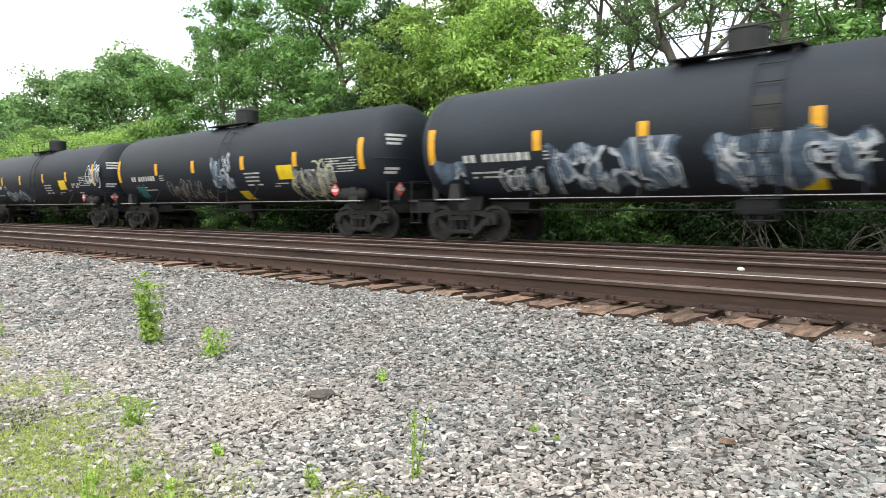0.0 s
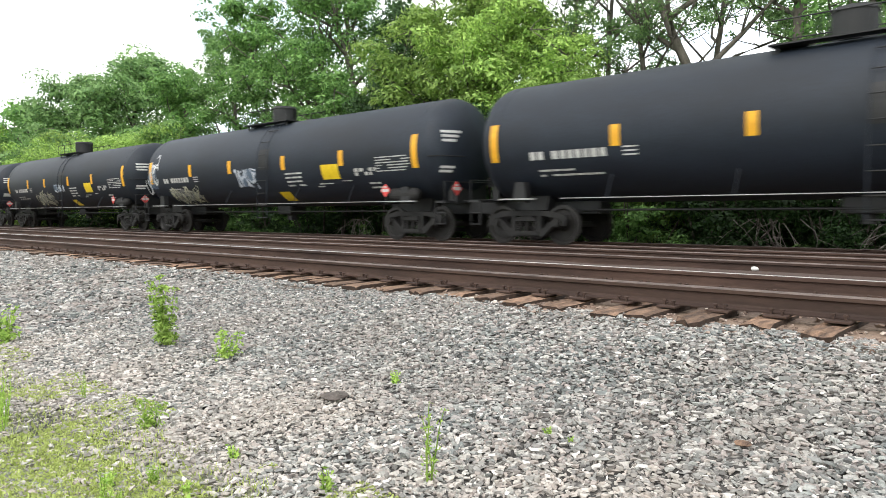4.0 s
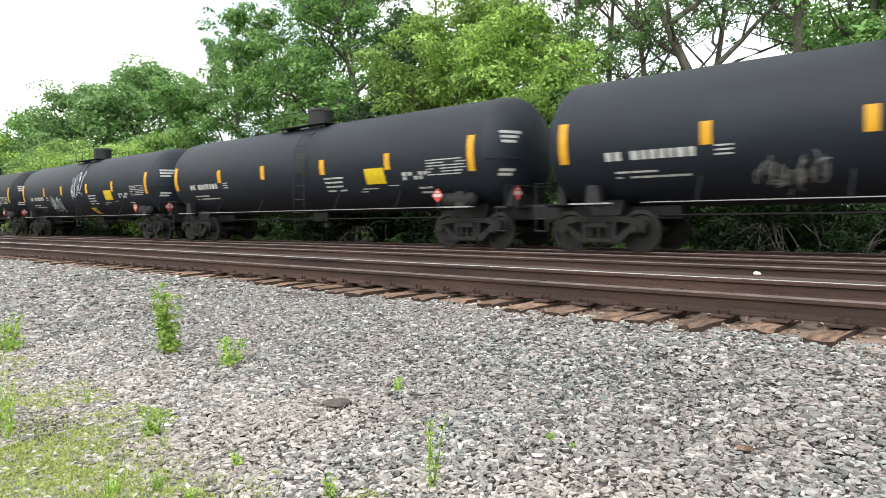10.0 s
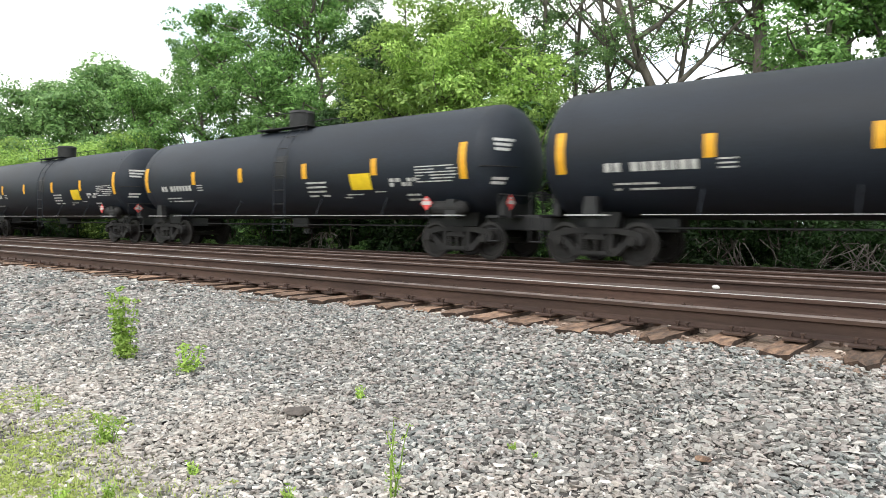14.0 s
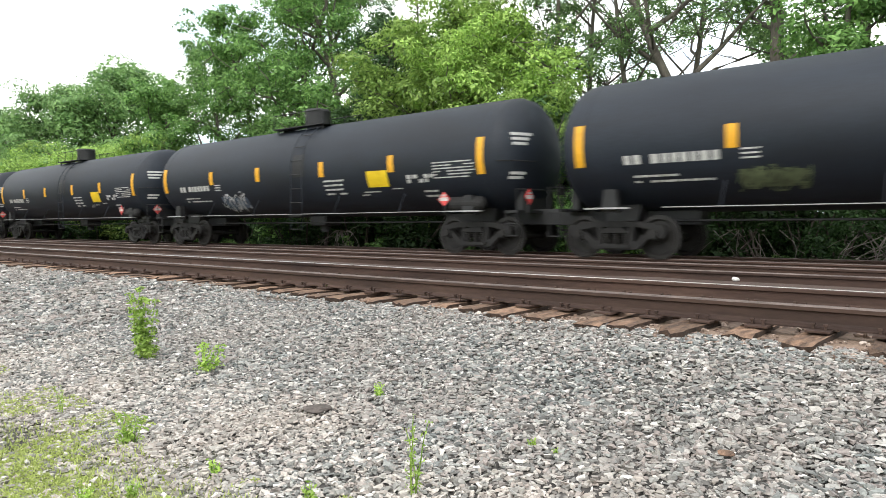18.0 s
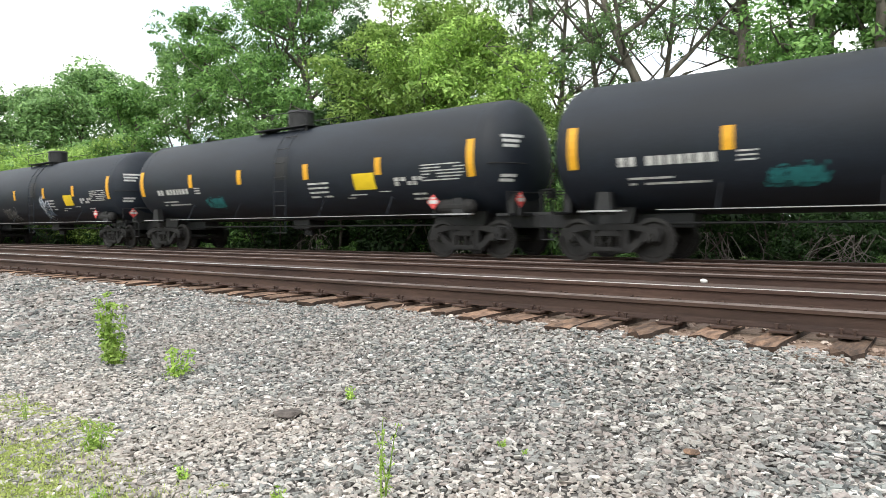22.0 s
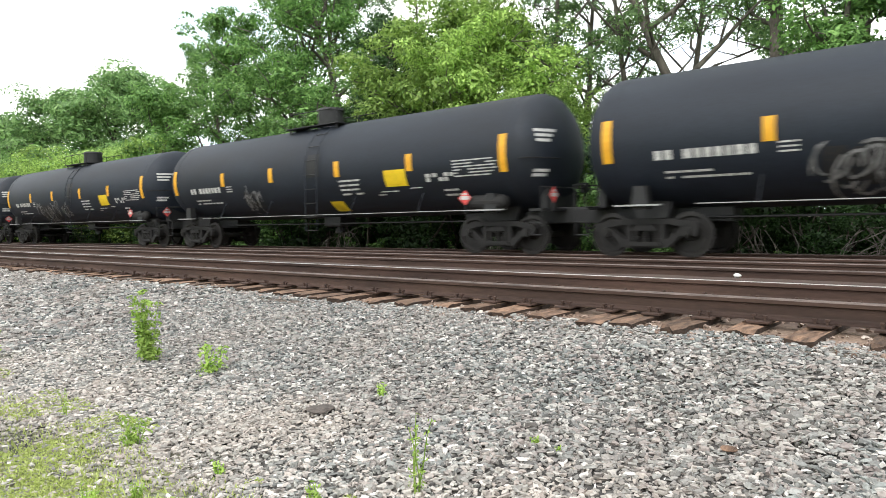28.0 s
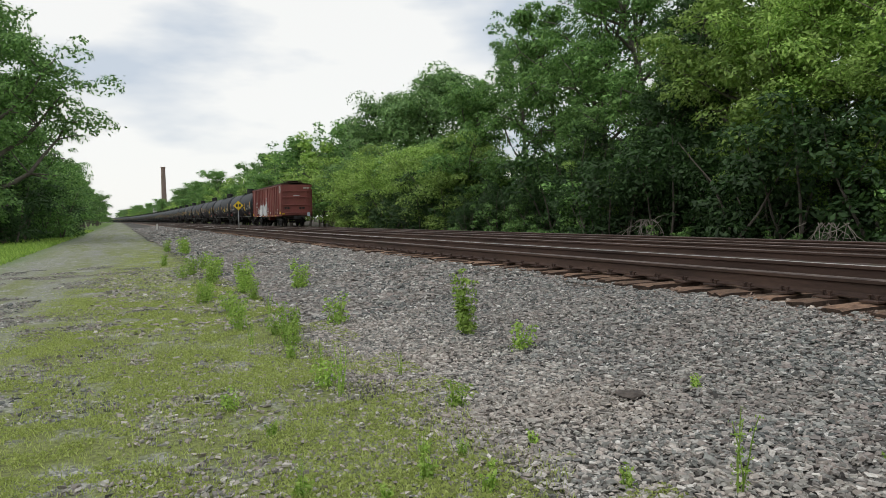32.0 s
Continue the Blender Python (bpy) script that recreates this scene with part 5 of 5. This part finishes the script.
def build_woods():
    rng = random.Random(8)
    # the trees that stand out, by bearing
    for kind, b, y, size, turn in (
            ("round", 74.2, 18, 0.86, 100), ("plume", 69.2, 18, 1.16, 0), ("plume", 66.9, 19.0, 1.12, 50), ("round", 62.1, 15.5, 1.05, 200), ("airy", 57.8, 16.5, 1.0, 30),
            ("airy", 54.6, 18, 1.02, 160), ("ash", 51.2, 17.0, 1.05, 10), ("round", 53.4, 14.6, 0.68, 20), ("ash", 46.8, 19.0, 1.08, 120), ("airy", 49.0, 14.8, 0.7, 300), ("ivy", 43.2, 15.6, 1.0, 40), ("dense", 45.8, 15.2, 0.56, 90),
            ("maple", 38.4, 15.2, 1.02, 0), ("maple", 34.3, 15.6, 0.86, 100), ("maple", 30.6, 15.0, 0.6, 130), ("sparse", 40.6, 22.0, 1.05, 250), ("sparse", 31.6, 17.5, 1.0, 20), ("sparse", 27.8, 20.0, 1.05, 140), ("sparse", 24.5, 18.0, 0.95, 260),
            ("leaning", 16.6, 17.5, 1.0, 0), ("sparse", 20.5, 22.0, 1.1, 75), ("upright", 14.2, 18.5, 1.0, 0), ("round", 10.2, 17.5, 1.05, 90), ("upright", 4.6, 17.0, 1.0, 110),
            ("dense", 1.0, 18.0, 1.1, 10), ("sparse", 7.5, 22.0, 1.1, 200)):
        plant(kind, at_bearing(b, y), y, size, turn)
    # unseen trees added past the right edge, for reflections and to close the wood
    for x in range(4, 60, 7):
        plant(("dense", "upright", "round")[x % 3], x + rng.uniform(-1.5, 1.5), 16 + rng.uniform(-1, 5), rng.uniform(0.95, 1.15), rng.uniform(0, 360))
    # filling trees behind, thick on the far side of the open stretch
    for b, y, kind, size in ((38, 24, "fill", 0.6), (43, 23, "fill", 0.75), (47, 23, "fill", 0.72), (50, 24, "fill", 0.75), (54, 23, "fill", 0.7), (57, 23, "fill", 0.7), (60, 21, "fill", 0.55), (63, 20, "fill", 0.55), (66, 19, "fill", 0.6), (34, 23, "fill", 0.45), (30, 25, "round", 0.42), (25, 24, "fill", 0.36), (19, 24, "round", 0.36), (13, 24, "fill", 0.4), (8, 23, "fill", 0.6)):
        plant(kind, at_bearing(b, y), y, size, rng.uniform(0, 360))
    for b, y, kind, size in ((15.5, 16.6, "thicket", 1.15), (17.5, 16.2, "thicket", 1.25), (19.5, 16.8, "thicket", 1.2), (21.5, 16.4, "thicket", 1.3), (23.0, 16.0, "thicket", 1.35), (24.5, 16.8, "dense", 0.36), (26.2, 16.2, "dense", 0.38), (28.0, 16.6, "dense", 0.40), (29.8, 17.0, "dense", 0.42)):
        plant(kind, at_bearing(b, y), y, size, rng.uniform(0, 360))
    # low growth under the crowns; its dark leaf colour stands in for shade
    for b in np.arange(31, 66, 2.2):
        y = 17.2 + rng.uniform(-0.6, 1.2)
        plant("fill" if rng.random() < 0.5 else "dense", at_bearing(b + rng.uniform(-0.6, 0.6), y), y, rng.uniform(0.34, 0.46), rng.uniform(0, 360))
    # thickets along the wood's edge
    for b in (63.4, 64.8, 66.2, 67.6, 69.0, 70.3, 71.5, 72.6):
        plant("sumac", at_bearing(b, 14.6), 14.6 + rng.uniform(-0.3, 0.5), rng.uniform(0.95, 1.1), rng.uniform(0, 360))
    x = -62.0
    while x < 26:
        high = 1.25 if -32 < x < -13 else 1.0
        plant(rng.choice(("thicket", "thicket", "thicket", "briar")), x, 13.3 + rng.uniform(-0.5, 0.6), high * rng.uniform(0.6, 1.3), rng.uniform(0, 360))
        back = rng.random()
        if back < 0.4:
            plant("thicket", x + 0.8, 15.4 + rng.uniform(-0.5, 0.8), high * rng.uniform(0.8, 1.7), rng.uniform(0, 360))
        elif back < 0.6:
            plant(rng.choice(("dense", "round", "fill")), x + 0.8, 16.0 + rng.uniform(-0.5, 1.2), rng.uniform(0.34, 0.52) if x < -14 else rng.uniform(0.26, 0.38), rng.uniform(0, 360))
        elif back < 0.7:
            plant("sumac", x + 0.8, 15.6, rng.uniform(0.45, 0.7), rng.uniform(0, 360))
        x += rng.uniform(1.7, 2.4)
    for x, size in ((-8.0, 1.0), (-9.3, 0.8), (-4.4, 0.7), (-14.8, 0.9), (-19.6, 1.1), (-27.4, 1.2), (-36.0, 1.3), (-1.4, 0.9), (1.5, 0.8)):
        plant("sprout", x, 11.9 + rng.uniform(-0.15, 0.25), size, rng.uniform(0, 360))
    # receding line beyond the open stretch
    x = -72.0
    while x > -780:
        y = 15.5 + bend(x) + rng.uniform(-1.5, 3.5)
        plant(rng.choice(("far", "far", "farlight", "fargrey")), x, y, rng.uniform(0.84, 1.06), rng.uniform(0, 360))
        if x > -260:
            plant("farlight" if rng.random() < 0.4 else "far", x - 2, 14.2 + bend(x) + rng.uniform(-0.3, 0.6), rng.uniform(0.45, 0.7), rng.uniform(0, 360))
        x -= rng.uniform(4.5, 6.5) if x > -300 else rng.uniform(8, 13)
    # trees on the near side of the lane
    for x, y, kind, size, turn in ((-54, -14.8, "big", 1.05, 0), (-64, -14.5, "round", 1.4, 40), (-48, -21, "dense", 1.3, 80), (-76, -15.5, "big", 0.85, 140), (-88, -14.5, "dense", 1.05, 10), (-100, -14.5, "far", 1.1, 0), (-60, -13.2, "thicket", 1.7, 0), (-66, -12.6, "briar", 1.9, 30), (-54, -14.5, "thicket", 1.9, 70), (-72, -12.6, "thicket", 1.7, 100), (-80, -12.3, "briar", 1.9, 0), (-60, -25, "dense", 1.35, 220)):
        plant(kind, x, y, size, turn)
    x = -112.0
    while x > -640:
        plant(rng.choice(("far", "far", "fargrey")), x, -14.0 + bend(x) + rng.uniform(-2.5, 1.0), rng.uniform(0.8, 1.05), rng.uniform(0, 360))
        x -= rng.uniform(7, 11)
    # unseen trees added behind the camera, reflected in the tanks
    for x in range(-40, 60, 9):
        plant(("far", "fargrey", "farlight")[x % 3], x, -34 + rng.uniform(-4, 4), rng.uniform(0.9, 1.1), rng.uniform(0, 360))


build_woods()


def fallen_branches():
    """Bleached dead branches lying against the undergrowth."""
    for seed, x, y, size in ((1, -5.35, 11.5, 1.15), (2, -2.5, 11.6, 1.1), (3, -12.9, 11.6, 1.0), (5, 1.2, 11.7, 1.0), (6, -21, 12.2, 1.2)):
        rng = random.Random(seed)
        bm = bmesh.new()
        for _ in range(17):
            pts = bent(rng, Vector((rng.gauss(0, 0.3), 0, 0.95)), Vector((rng.gauss(0, 0.9), rng.gauss(-0.2, 0.3), -0.75)).normalized(), 1.15, 6, 0.2, -0.03)
            pts = [Vector((p.x, p.y, max(p.z, 0.03))) for p in pts]
            limb(bm, pts, [0.015 - 0.0019 * j for j in range(7)], 5)
            tw = bent(rng, pts[3], Vector((rng.gauss(0, 1), 0, -0.5)).normalized(), 0.5, 3, 0.3, 0)
            limb(bm, [Vector((p.x, p.y, max(p.z, 0.03))) for p in tw], [0.010, 0.008, 0.006, 0.004], 4)
        ob = part("dead_branch", bm, DEADWOOD)
        ob.matrix_basis = pose(x, y, ground_z(x, y)) @ Matrix.Diagonal((size, size, size, 1))
        tagged(ob, "bleached dead branch against the undergrowth", "branch", "dead branches")


fallen_branches()


# ---- weeds on the stone shoulder ----
def weed(name, seed, height, spread, stems, leaves, size, material, droop=0.0, tilt=0.3):
    """A rooted weed: thin stems with blades all the way up."""
    rng = random.Random(seed)
    nrng = np.random.default_rng(seed)
    thing = new(name)
    bm = bmesh.new()
    centres, radii = [], []
    for i in range(stems):
        a = rng.uniform(0, 6.28)
        pts = bent(rng, Vector((math.cos(a) * spread * 0.15, math.sin(a) * spread * 0.15, -0.03)), Vector((math.cos(a) * tilt, math.sin(a) * tilt, 1)).normalized(), height * rng.uniform(0.75, 1.05), 6, 0.08, 0.02)
        limb(bm, pts, [0.006 - 0.0006 * j for j in range(7)], 5)
        for j, p in enumerate(pts[1:]):
            centres.append(tuple(p))
            radii.append(spread * (0.5 - 0.04 * j))
    part("stalk", bm, LEAF_WEED, thing)["kind"] = "stuff"
    v, f, _ = leaf_cards(nrng, centres, radii, leaves, size, 0.35, droop)
    child("leaves", numpy_mesh("leaves", v, f, material), thing, Matrix())
    return thing


def build_weeds():
    tall = weed("weed", 41, 0.74, 0.19, 6, 900, 0.032, LEAF_WEED, tilt=0.04)
    bushy = weed("weed", 42, 0.58, 0.26, 8, 480, 0.034, LEAF_WEED)
    small = weed("weed", 43, 0.30, 0.2, 7, 200, 0.028, LEAF_WEED)
    wisp = weed("weed", 44, 0.50, 0.08, 4, 150, 0.013, LEAF_WEED, tilt=0.05)
    sprig = weed("weed", 45, 0.12, 0.09, 6, 80, 0.022, LEAF_WEED)
    used = set()
    rng = random.Random(6)

    def put(proto, x, y, size, label):
        m = pose(x, y, ground_z(x, y) + 0.01, 0, 0, rng.uniform(0, 360)) @ Matrix.Diagonal((size, size, size, 1))
        if proto in used:
            ob = copy_thing(proto, m)
        else:
            used.add(proto)
            ob = proto
            ob.matrix_basis = m
        tagged(ob, label, "weed", "weeds on the stone shoulder")

    for x, y, h in ((-6.77, -3.04, 0.74),):
        put(tall, x, y, h / 0.74, "tall leafy green weed growing through crushed stone")
    for x, y, h in ((-13.4, -3.3, 0.62), (-15.6, -4.77, 0.58), (-15.6, -4.05, 0.56), (-29, -4.1, 0.7), (-30.3, -4.2, 0.7), (-11.9, -4.5, 0.36), (-13.3, -4.4, 0.4), (-20.5, -4.4, 0.5), (-17.6, -4.42, 0.62), (-13.75, -4.3, 0.55), (-12.34, -5.2, 0.4), (-8.36, -4.67, 0.4), (-33.6, -4.6, 0.6), (-23.2, -5.3, 0.4), (-18.6, -4.9, 0.5)):
        put(bushy, x, y, h / 0.58, "bushy light green weed on the gravel verge")
    for x, y, h in ((-5.73, -2.96, 0.29), (-8.67, -3.99, 0.42), (-12.9, -5.1, 0.32), (-10.35, -4.97, 0.34), (-8.5, -4.8, 0.28), (-7.6, -4.83, 0.33), (-5.2, -5.8, 0.17), (-5.54, -5.0, 0.24), (-4.42, -4.32, 0.22), (-9.0, -5.16, 0.3), (-11, -5.0, 0.34), (-17.5, -5.2, 0.35)):
        put(small, x, y, h / 0.30, "small dusty green weed among stones")
    for x, y, h in ((-2.42, -3.78, 0.49), (-5.21, -4.97, 0.36), (-5.62, -4.29, 0.27), (-9.9, -4.6, 0.4), (-5.76, -4.98, 0.42), (-5.38, -4.9, 0.45), (-6.97, -4.96, 0.42), (-7.82, -5.2, 0.38), (-8.89, -5.16, 0.45), (-12.3, -5.33, 0.5), (-3.63, -5.66, 0.22), (-3.4, -5.04, 0.3)):
        put(wisp, x, y, h / 0.50, "thin wispy yellow-green stalk on gravel")
    for x, y, h in ((-3.78, -2.68, 0.11), (-2.78, -4.17, 0.13), (-3.54, -4.26, 0.1), (-2.22, -2.94, 0.07), (-2.06, -2.94, 0.05), (-3.72, -4.9, 0.09), (-3.59, -4.71, 0.1), (-3.32, -4.67, 0.07), (-3.4, -5.02, 0.13), (-3.1, -4.81, 0.12), (-3.25, -5.32, 0.1), (-3.5, -5.68, 0.12), (-4.56, -5.63, 0.11), (-6.92, -4.96, 0.17)):
        put(sprig, x, y, h / 0.12, "low yellow-green sprig between stones")


build_weeds()


# ---- loose stone, moss and grass ----
def spread_blocks(rng, xy, size, lift):
    """Broken stones: jittered six-sided blocks, one island each."""
    n = len(xy)
    unit = np.array([(-1, -1, -1), (1, -1, -1), (1, 1, -1), (-1, 1, -1), (-1, -1, 1), (1, -1, 1), (1, 1, 1), (-1, 1, 1)], float) * 0.5
    v = unit[None] * rng.uniform(0.5, 1.4, (n, 1, 3)) + rng.uniform(-0.3, 0.3, (n, 8, 3))
    v[:, 4:, :2] *= rng.uniform(0.55, 0.95, (n, 1, 1))
    v *= (size * rng.uniform(0.6, 1.35, n))[:, None, None] * np.array([1.45, 0.86, 0.46])
    a, b = rng.uniform(0, 6.28, n), rng.normal(0, 0.65, n)
    ca, sa, cb, sb = np.cos(a), np.sin(a), np.cos(b), np.sin(b)
    x, y, z = v[..., 0], v[..., 1], v[..., 2]
    y, z = y * cb[:, None] - z * sb[:, None], y * sb[:, None] + z * cb[:, None]
    x, y = x * ca[:, None] - y * sa[:, None], x * sa[:, None] + y * ca[:, None]
    ground = np.array([ground_z(px, py) for px, py in xy])
    v = np.stack([x + xy[:, :1], y + xy[:, 1:2], z + (ground + lift + rng.uniform(-0.45, 0.45, n) * size)[:, None]], 2)
    quads = np.array([(0, 3, 2, 1), (4, 5, 6, 7), (0, 1, 5, 4), (1, 2, 6, 5), (2, 3, 7, 6), (3, 0, 4, 7)])
    faces = (np.arange(n)[:, None, None] * 8 + quads[None]).reshape(-1, 4)
    return v.reshape(-1, 3), faces


def build_ballast():
    rng = np.random.default_rng(5)

    def area(x0, x1, y0, y1, per):
        n = int((x1 - x0) * (y1 - y0) * per)
        return np.stack([rng.uniform(x0, x1, n), rng.uniform(y0, y1, n)], 1)

    beds = (
        ("ballast", area(-9, 3.2, -3.7, -0.50, 1900), 0.0278, STONE, "loose grey and white crushed stone ballast"),
        ("ballast", area(-9, 3.2, -4.6, -2.5, 1850), 0.0265, FINES, "dusty pinkish broken stone at the shoulder's foot"),
        ("ballast", area(-8, 3.6, -6.6, -4.2, 900), 0.024, FINES, "scattered small stones on the mossy verge"),
        ("ballast", area(-22, -9, -4.3, -0.5, 640), 0.047, STONE, "crushed stone ballast along the shoulder"),
        ("ballast", area(-22, -9, -7.0, -4.3, 200), 0.040, FINES, "scattered stones on the grassy verge"),
        ("ballast", area(-50, -22, -4.4, -0.62, 130), 0.078, STONE, "crushed stone ballast further along the line"),
        ("ballast", area(3.2, 18, -4.2, -0.5, 420), 0.052, STONE, "crushed stone ballast along the shoulder behind"),
        ("ballast", area(-130, -50, -4.6, -0.62, 34), 0.15, STONE, "crushed stone ballast far along the line"),
        ("ballast", area(-14, 2.6, -0.80, -0.2, 240), 0.025, RUSTY_STONE, "rust-stained stones against the tie ends"),
        ("ballast", area(-24, -3, -9.5, -5.6, 330), 0.0251, STONE, "grey gravel patches worn into the verge"),
        ("ballast", area(-22, 4, 0.1, 1.4, 70), 0.048, RUSTY_STONE, "rust-stained stone between and under the rails"),
    )
    for name, xy, size, material, label in beds:
        if size in (0.024, 0.040):
            soft = np.array([noise.noise((x * 0.8, y * 0.8, 2)) for x, y in xy])
            xy = xy[rng.random(len(xy)) < 0.45 + 0.8 * soft + 0.5 * np.clip(xy[:, 1] + 5.0, 0, 1)]
        if size in (0.0278, 0.0265):
            edge = -3.05 + 0.55 * np.array([noise.noise((x * 0.6, y * 0.6, 12)) for x, y in xy]) + rng.normal(0, 0.22, len(xy))
            xy = xy[(xy[:, 1] > edge) if size == 0.0278 else (xy[:, 1] < edge) & (xy[:, 1] > -4.5 + rng.normal(0, 0.15, len(xy)))]
        if size == 0.0251:
            xy = xy[np.array([noise.noise((x * 0.9, y * 0.9, 6)) for x, y in xy]) > 0.08]
        v, f = spread_blocks(rng, xy, size, 0.008 if size == 0.025 else 0.006)
        ob = new(name, numpy_mesh(name, v, f, material))
        tagged(ob, label, "ballast", kind="stuff")


def build_verge():
    rng = np.random.default_rng(9)
    for name, material, count, box_, size, label in (("moss", MOSS, 150000, (-16, 1.5, -8.0, -4.0), 0.0095, "yellow-green moss and low creeping weeds"), ("grass", MOSS, 90000, (-36, 1.0, -8.3, -4.3), 0.022, "sparse green grass tufts on the verge"), ("grass", LEAF_WEED, 26000, (-120, -18, -14.0, -10.2), 0.16, "green grass strip beside the dirt lane")):
        x0, x1, y0, y1 = box_
        xy = np.stack([rng.uniform(x0, x1, count * 2), rng.uniform(y0, y1, count * 2)], 1)
        if size < 0.1:
            xy = xy[(xy[:, 1] > -8.1 + np.clip(-xy[:, 0] * 0.057, 0, 3.4) + rng.normal(0, 0.35, len(xy))) & (rng.random(len(xy)) < np.clip(1.15 + xy[:, 0] / 34, 0, 1))]
        f = 0.9 if name == "moss" else 0.7
        patch = np.array([noise.noise((x * f, y * f, 4)) + 0.5 * noise.noise((x * 2.6, y * 2.6, 9)) for x, y in xy])
        edge = np.clip((-4.3 - xy[:, 1]) / 0.7, -0.6, 1) * 0.25
        keep = patch + edge > ((0.22 if name == "moss" else -0.05) if size < 0.1 else -0.4)
        xy = xy[keep][:count]
        n = len(xy)
        z = np.array([ground_z(x, y) for x, y in xy]) + 0.012
        h = size * rng.uniform(0.5, 1.4, n)
        a = rng.uniform(0, 6.28, n)
        w = h * (0.9 if name == "moss" else 0.16)
        lean = rng.normal(0, 0.45, (n, 2)) * h[:, None]
        base = np.stack([xy[:, 0], xy[:, 1], z], 1)
        side = np.stack([np.cos(a) * w, np.sin(a) * w, 0 * w], 1)
        tip = base + np.stack([lean[:, 0], lean[:, 1], h], 1)
        v = np.stack([base - side, base + side, tip + side * 0.5, tip - side * 0.3], 1).reshape(-1, 3)
        ob = new(name, numpy_mesh(name, v, np.arange(n * 4).reshape(-1, 4), material))
        tagged(ob, label, name, kind="stuff")


build_ballast()
build_verge()


def odd_stones():
    for x, y, size, colour, label in ((-3.92, -3.18, 0.10, SLAB, "flat brown slab among the ballast"), (-1.24, -2.48, 0.05, TIE, "reddish broken brick piece among the ballast"), (-2.98, 3.42, 0.055, CONCRETE, "pale stone lying between the tracks")):
        bm = bmesh.new()
        bmesh.ops.create_icosphere(bm, subdivisions=2, radius=size)
        for v in bm.verts:
            v.co *= 1 + 0.35 * noise.noise(v.co * 14)
            v.co.z *= 0.6 if colour is CONCRETE else 0.2
        ob = part("stone", bm, colour)
        ob.location = (x, y, ground_z(x, y) + 0.03)
        tagged(ob, label, "stone")


odd_stones()


# ---- line-side and distant things ----
def warning_sign():
    sign = new("warning_sign")
    part("post", rod(bmesh.new(), (0, 0, -0.1), (0, 0, 2.2), 0.035, 10), GALV, sign, "grey steel post")
    bm = bmesh.new()
    bmesh.ops.create_cube(bm, size=1, matrix=pose(0, 0, 0, 0, 45) @ Matrix.Diagonal((0.58, 0.02, 0.58, 1)))
    plate = part("plate", bm, PANEL_YELLOW, sign, "yellow diamond plate")
    plate.location = (0, -0.05, 2.05)
    bm = box(bmesh.new(), -0.2, -0.04, -0.02, -0.012, -0.1, 0.12)
    box(bm, 0.04, 0.2, -0.02, -0.012, -0.1, 0.12)
    part("writing", bm, BLACK, plate, "black bars of writing")
    sign.matrix_basis = pose(-60.5, 2.75, -0.2, 0, 0, 82)
    tagged(sign, "yellow diamond speed sign on a steel post", "sign")


def marker_post():
    bm = box(bmesh.new(), -0.09, 0.09, -0.09, 0.09, -0.2, 0.85, 0.02)
    ob = part("marker_post", bm, CONCRETE)
    ob.location = (-92, -2.3, -0.6)
    tagged(ob, "short white marker post beside the track", "post")


def chimney():
    thing = new("chimney")
    part("shaft", rod(bmesh.new(), (0, 0, 0), (0, 0, 44), 2.3, 20, 1.6), BRICK, thing)
    part("rim", rod(bmesh.new(), (0, 0, 43.4), (0, 0, 44.6), 1.85, 20), BRICK, thing)
    thing.location = (-600, 27, -0.5)
    tagged(thing, "tall brown brick factory chimney in the distance", "chimney")


def shed(x, y, w, d, h, label):
    thing = new("building")
    bm = box(bmesh.new(), -w / 2, w / 2, -d / 2, d / 2, 0, h)
    part("wall", bm, CONCRETE, thing)
    bm = box(bmesh.new(), -w / 2 - 0.4, w / 2 + 0.4, -d / 2 - 0.4, d / 2 + 0.4, h, h + 0.35)
    part("roof", bm, BLACK, thing)
    for i in range(int(w // 5)):
        cx = -w / 2 + 2.5 + i * 5
        frame_ = part("window", box(bmesh.new(), cx - 0.7, cx + 0.7, -d / 2 - 0.06, -d / 2 - 0.004, 1.2, 2.6), GALV, thing)
        part("pane", box(bmesh.new(), cx - 0.6, cx + 0.6, -d / 2 - 0.07, -d / 2 - 0.061, 1.3, 2.5), BLACK, frame_)
    thing.location = (x, y, ground_z(x, y) - 0.1)
    tagged(thing, label, "building")


warning_sign()
marker_post()
chimney()
shed(-27, 34, 9, 8, 4.2, "pale low building behind the trees")
shed(-430, 3.0 + 12.5, 14, 8, 9, "small white building far along the line")


def motions():
    late = [(0, -0.1), (2, 0.42), (3, 0.72), (6, 1.2), (7, 1.46), (9, 1.67), (10, 1.73), (11, 1.9), (12, 1.86), (13, 2.04), (14, 1.82), (15, 1.36), (18, 1.18), (19, 1.29), (20, 1.06), (21, 1.14), (22, 0.98), (23, 0.98), (24, 0.72), (27, 0.34), (28, 0.04), (30, 0.0), (32, 0.0)]
    times = [i * 1.0 for i in range(33)]
    slack = [float(np.interp(t, [r[0] for r in late], [r[1] for r in late])) for t in times]

    def run(offset, length):
        """Poses of a car whose first end lies at the offset along the train."""
        rows = []
        for t, d in zip(times, slack):
            x = -11.73 - 26.97 * t + d + offset
            y0, y1 = bend(x), bend(x + length)
            rows.append((t, pose(x, 8.70 + y0, -0.104, 0, 0, math.degrees(math.atan2(y1 - y0, length)))))
        return rows

    for n, car in CARS.items():
        walk(car, run(n * LENGTH, 15.2))
    walk(BOXCAR, run(LAST * LENGTH + 17.17, 14.9))


motions()
